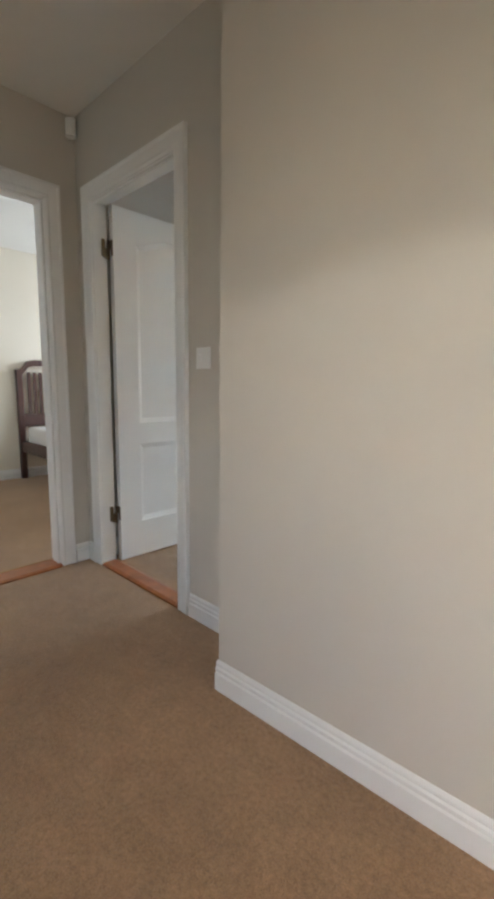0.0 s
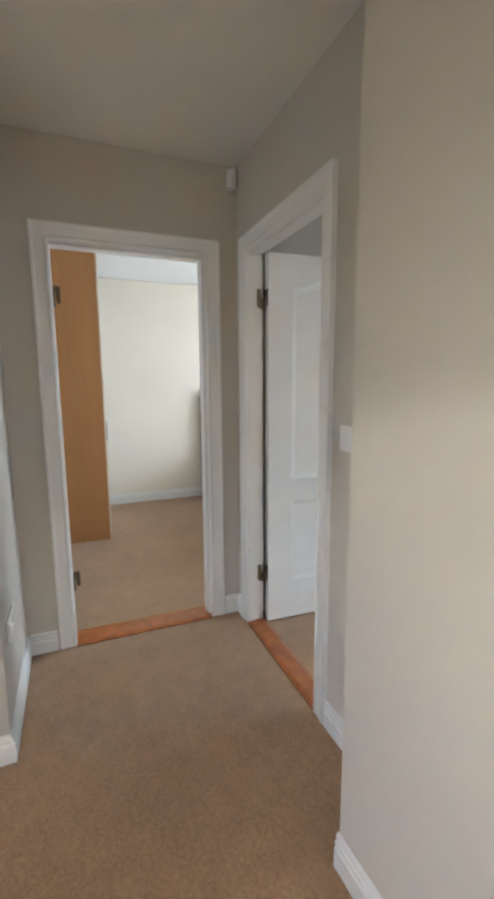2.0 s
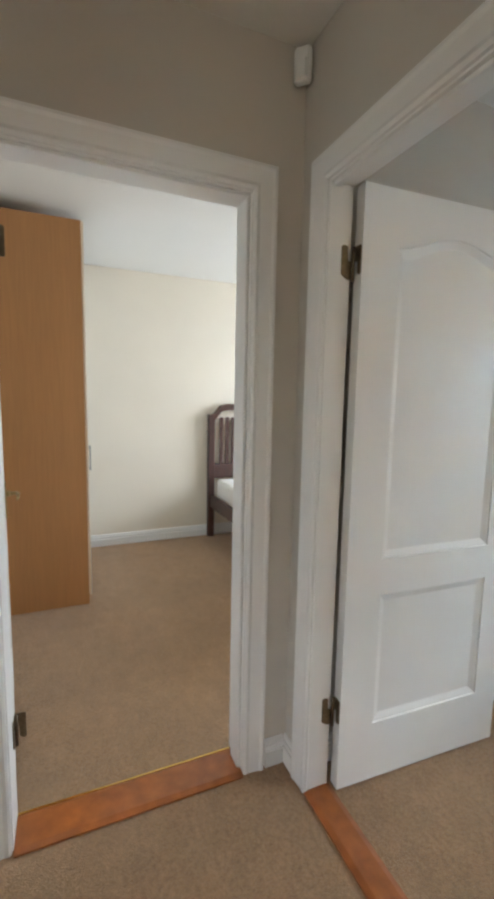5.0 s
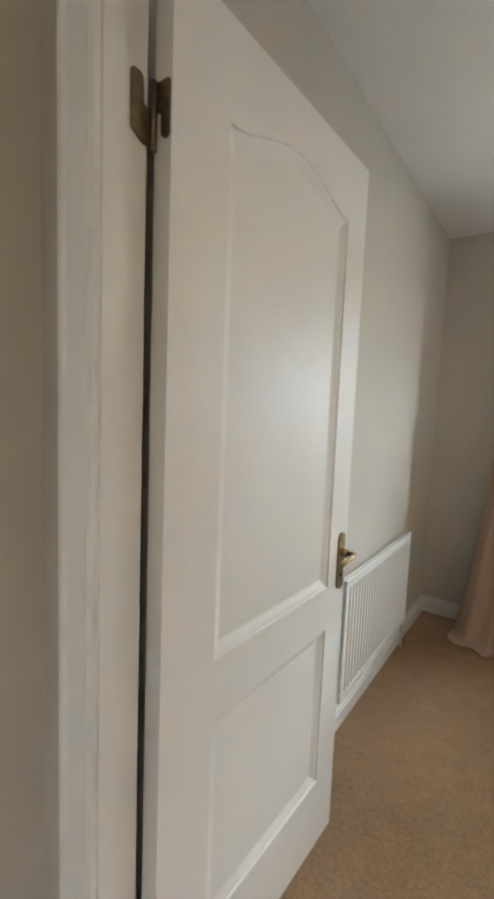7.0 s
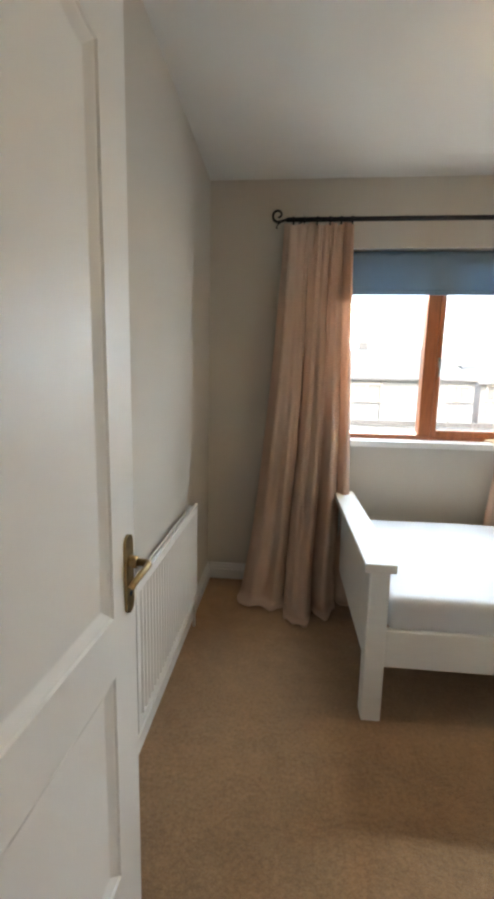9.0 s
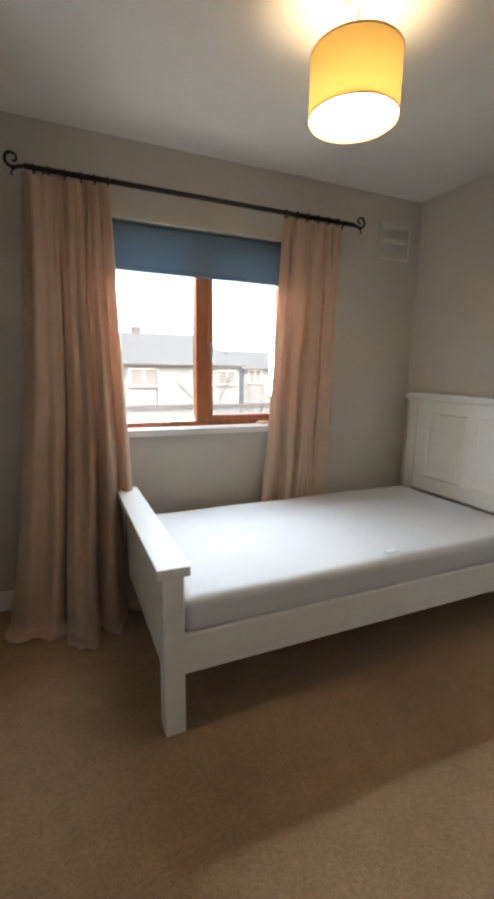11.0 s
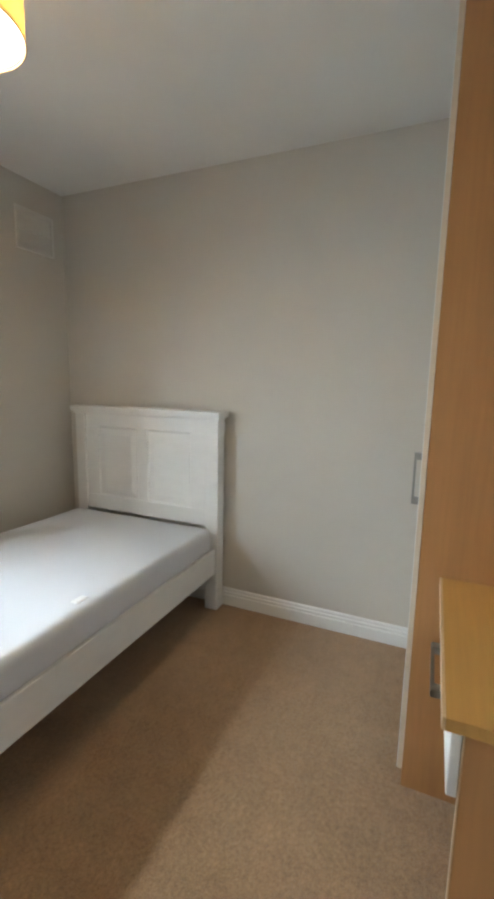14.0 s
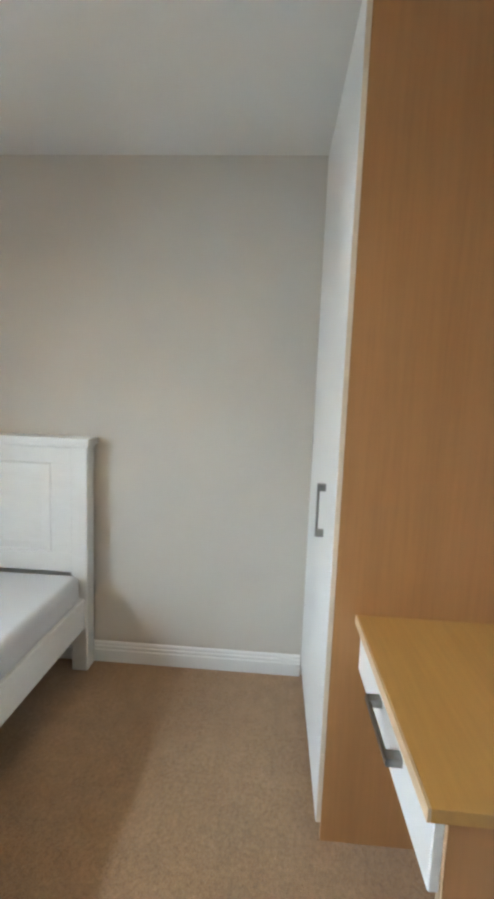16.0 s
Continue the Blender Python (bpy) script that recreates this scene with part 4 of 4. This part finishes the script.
slatted_bed()
m2 = thing("mattress", (-3.7, 3.3, 0.385), "white sheeted mattress on the dark bed", "mattress")
part("cover", boxes((AW + 0.10, -2.81, 2.52, 3.88, 0.386, 0.575), bevel=0.04, seg=4), BEDW, m2, smooth=True)


# ---- outside ----
GZ = -3.2
setting("ground", boxes((-600, 600, -600, 800, GZ - 0.3, GZ)), GRASS, "dull winter grass behind the houses", "ground")


setting("lower_storey", boxes((AW - 0.11, XE + 0.11, LS - 0.11, YN + 0.28, GZ, -0.2), (XE + 0.11, LX + 0.11, LS - 0.11, NIBY + 0.11, GZ, -0.2)), RENDERW, "plain rendered storey below the rooms", "outside wall")


def far_window(parent, x0, x1, z0, z1, y):
    w = part("window", boxes((x0, x1, y - 0.03, y - 0.012, z0, z0 + 0.06), (x0, x1, y - 0.03, y - 0.012, z1 - 0.06, z1), (x0, x0 + 0.06, y - 0.03, y - 0.012, z0 + 0.06, z1 - 0.06), (x1 - 0.06, x1, y - 0.03, y - 0.012, z0 + 0.06, z1 - 0.06), ((x0 + x1) / 2 - 0.03, (x0 + x1) / 2 + 0.03, y - 0.03, y - 0.012, z0 + 0.06, z1 - 0.06)), WHITE, parent)
    part("pane", boxes((x0 + 0.05, x1 - 0.05, y - 0.016, y - 0.006, z0 + 0.05, z1 - 0.05)), PANEDARK, w)
    part("sill", boxes((x0 - 0.08, x1 + 0.08, y - 0.12, y - 0.004, z0 - 0.1, z0 - 0.002)), GREYW, w)


def terrace(x0, x1, y, depth, eave, ridge, hipped, wins, chimneys, label):
    """A pale rendered row of houses with a slate roof laid in courses."""
    ob = thing("house", ((x0 + x1) / 2, y, GZ), label, "house", "houses across the gardens")
    part("wall", boxes((x0, x1, y, y + depth, GZ, eave)), RENDERW, ob)
    e, ym = 0.35, y + depth / 2
    hx = depth * 0.30 if hipped else 0.0
    n = 14
    bm = bmesh.new()
    for i in range(n):
        def at(k, lift):
            f = k / n
            return (x1 + e - (hx + e) * f, y - e + (ym - y + e) * f, eave - 0.08 + (ridge - eave + 0.08) * f + lift)
        a, b = at(i, 0.035), at(i + 1, 0.0)
        c = at(i, 0.0)
        for p, q in ((c, a), (a, b)):
            bm.faces.new([bm.verts.new(v) for v in ((x0 - e, p[1], p[2]), (p[0], p[1], p[2]), (q[0], q[1], q[2]), (x0 - e, q[1], q[2]))])
    bk = y + depth + e
    bm.faces.new([bm.verts.new(v) for v in ((x0 - e, ym, ridge), (x1 - hx, ym, ridge), (x1 + e, bk, eave - 0.08), (x0 - e, bk, eave - 0.08))])
    bm.faces.new([bm.verts.new(v) for v in ((x1 + e, y - e, eave - 0.08), (x1 + e, bk, eave - 0.08), (x1 - hx, ym, ridge))])
    part("roof", bm, SLATE, ob)
    for gx in ((x0,) if hipped else (x0, x1)):
        bm = bmesh.new()
        prism(bm, [(y, eave), (y + depth, eave), (ym, ridge - 0.05)], "x", gx - 0.02, gx + 0.2)
        part("gable", bm, RENDERW, ob)
    part("gutter", boxes((x0 - e, x1 + e, y - e - 0.09, y - e, eave - 0.17, eave - 0.06)), GREYW, ob)
    part("soffit", boxes((x0 - e, x1 + e, y - e, y + 0.01, eave - 0.17, eave - 0.13)), WHITE, ob)
    for cx in chimneys:
        part("chimney", boxes((cx - 0.28, cx + 0.28, ym - 0.25, ym + 0.25, ridge - 0.5, ridge + 0.38)), GREYW, ob)
    for w in wins:
        far_window(ob, *w, y)
    for cx in (x0 + 4.4, x0 + 12.4):
        bm = bmesh.new()
        cylinder(bm, (cx, y - 0.06, GZ + 0.1), (cx, y - 0.06, eave - 0.15), 0.045, 8)
        part("downpipe", bm, GREYW, ob)
    return ob


HY = 30.0
h1 = terrace(-8.0, 10.1, HY, 7.5, 1.75, 3.85, True, [(-6.2, -5.0, 0.25, 1.42), (-3.4, -1.7, 0.25, 1.42), (0.75, 1.65, 0.28, 1.44), (2.7, 4.5, 0.25, 1.38), (8.5, 9.85, 0.36, 1.34), (0.6, 1.8, -2.4, -1.2), (3.0, 4.6, -2.4, -1.2), (6.2, 7.4, -2.4, -1.2)], (3.8, -4.0), "pale rendered terraced house with a grey slate roof")
h2 = terrace(12.6, 24.0, HY + 5, 7.5, 1.6, 3.0, False, [(13.0, 14.2, 0.3, 1.4), (16.0, 17.6, 0.3, 1.4)], (18.0,), "pale rendered house with a low slate roof")
dish = thing("satellite_dish", (2.15, HY - 0.3, 1.1), "round grey satellite dish on the house wall", "satellite dish")
bm = bmesh.new()
bmesh.ops.create_cone(bm, cap_ends=True, segments=28, radius1=0.10, radius2=0.32, depth=0.09, matrix=pose(2.15, HY - 0.36, 1.12, 80, 0, 20))
part("bowl", bm, GREYW, dish)
bm = bmesh.new()
tube(bm, [(2.15, HY, 1.0), (2.15, HY - 0.3, 1.08)], 0.03, 8)
tube(bm, [(2.15, HY - 0.38, 0.85), (2.17, HY - 0.75, 1.05)], 0.015, 6)
part("arm", bm, GREYW, dish)

gw = thing("garden_wall", (4, 23, GZ), "grey concrete garden wall with a coping", "garden wall")
part("wall_run", boxes((-25, 30, 23.0, 23.2, GZ, -0.62)), RENDERW, gw)
part("coping", boxes((-25, 30, 22.92, 23.28, -0.62, -0.40)), GREYW, gw)
sh = thing("garden_shed", (1.2, 17.2, GZ), "low shed with a pale felt roof behind the house", "shed")
part("walls", boxes((-3.0, 4.2, 15.4, 19.0, GZ, -1.55)), RENDERW, sh)
bm = bmesh.new()
prism(bm, [(15.2, -1.62), (19.2, -1.28), (19.2, -1.20), (15.2, -1.54)], "x", -3.2, 4.4)
part("roof", bm, GREYW, sh)


def bare_tree(place, height, seed, label):
    """Winter tree: a forking trunk drawn out into fine twigs."""
    ob = thing("bare_tree", place, label, "tree", "bare garden trees")
    rng = random.Random(seed)
    trunk, twigs = bmesh.new(), bmesh.new()

    def grow(p, d, length, r, level):
        pts = [p]
        for k in range(4):
            d = (d + Vector((rng.uniform(-1, 1), rng.uniform(-1, 1), rng.uniform(-0.3, 0.7))) * 0.16).normalized()
            pts.append(pts[-1] + d * length / 4)
        tube(trunk if level < 2 else twigs, pts, r, 6 if level < 2 else 4, r * 0.55)
        if level < 5:
            for k in range(3 if level < 4 else 2):
                at = pts[rng.choice((2, 3, 4))]
                side = Vector((rng.uniform(-1, 1), rng.uniform(-1, 1), rng.uniform(-0.1, 0.5)))
                grow(at, (d + side * 0.75).normalized(), length * rng.uniform(0.6, 0.8), r * 0.62, level + 1)
    grow(Vector(place), Vector((0, 0, 1)), height * 0.36, height * 0.010, 0)
    part("trunk", trunk, BARK, ob)
    part("twigs", twigs, BARK, ob)
    return ob


bare_tree((5.6, 20.5, GZ), 6.2, 5, "bare winter tree with fine twigs in the garden")
bare_tree((7.6, 21.5, GZ), 5.6, 9, "slim bare winter tree beside the garden wall")
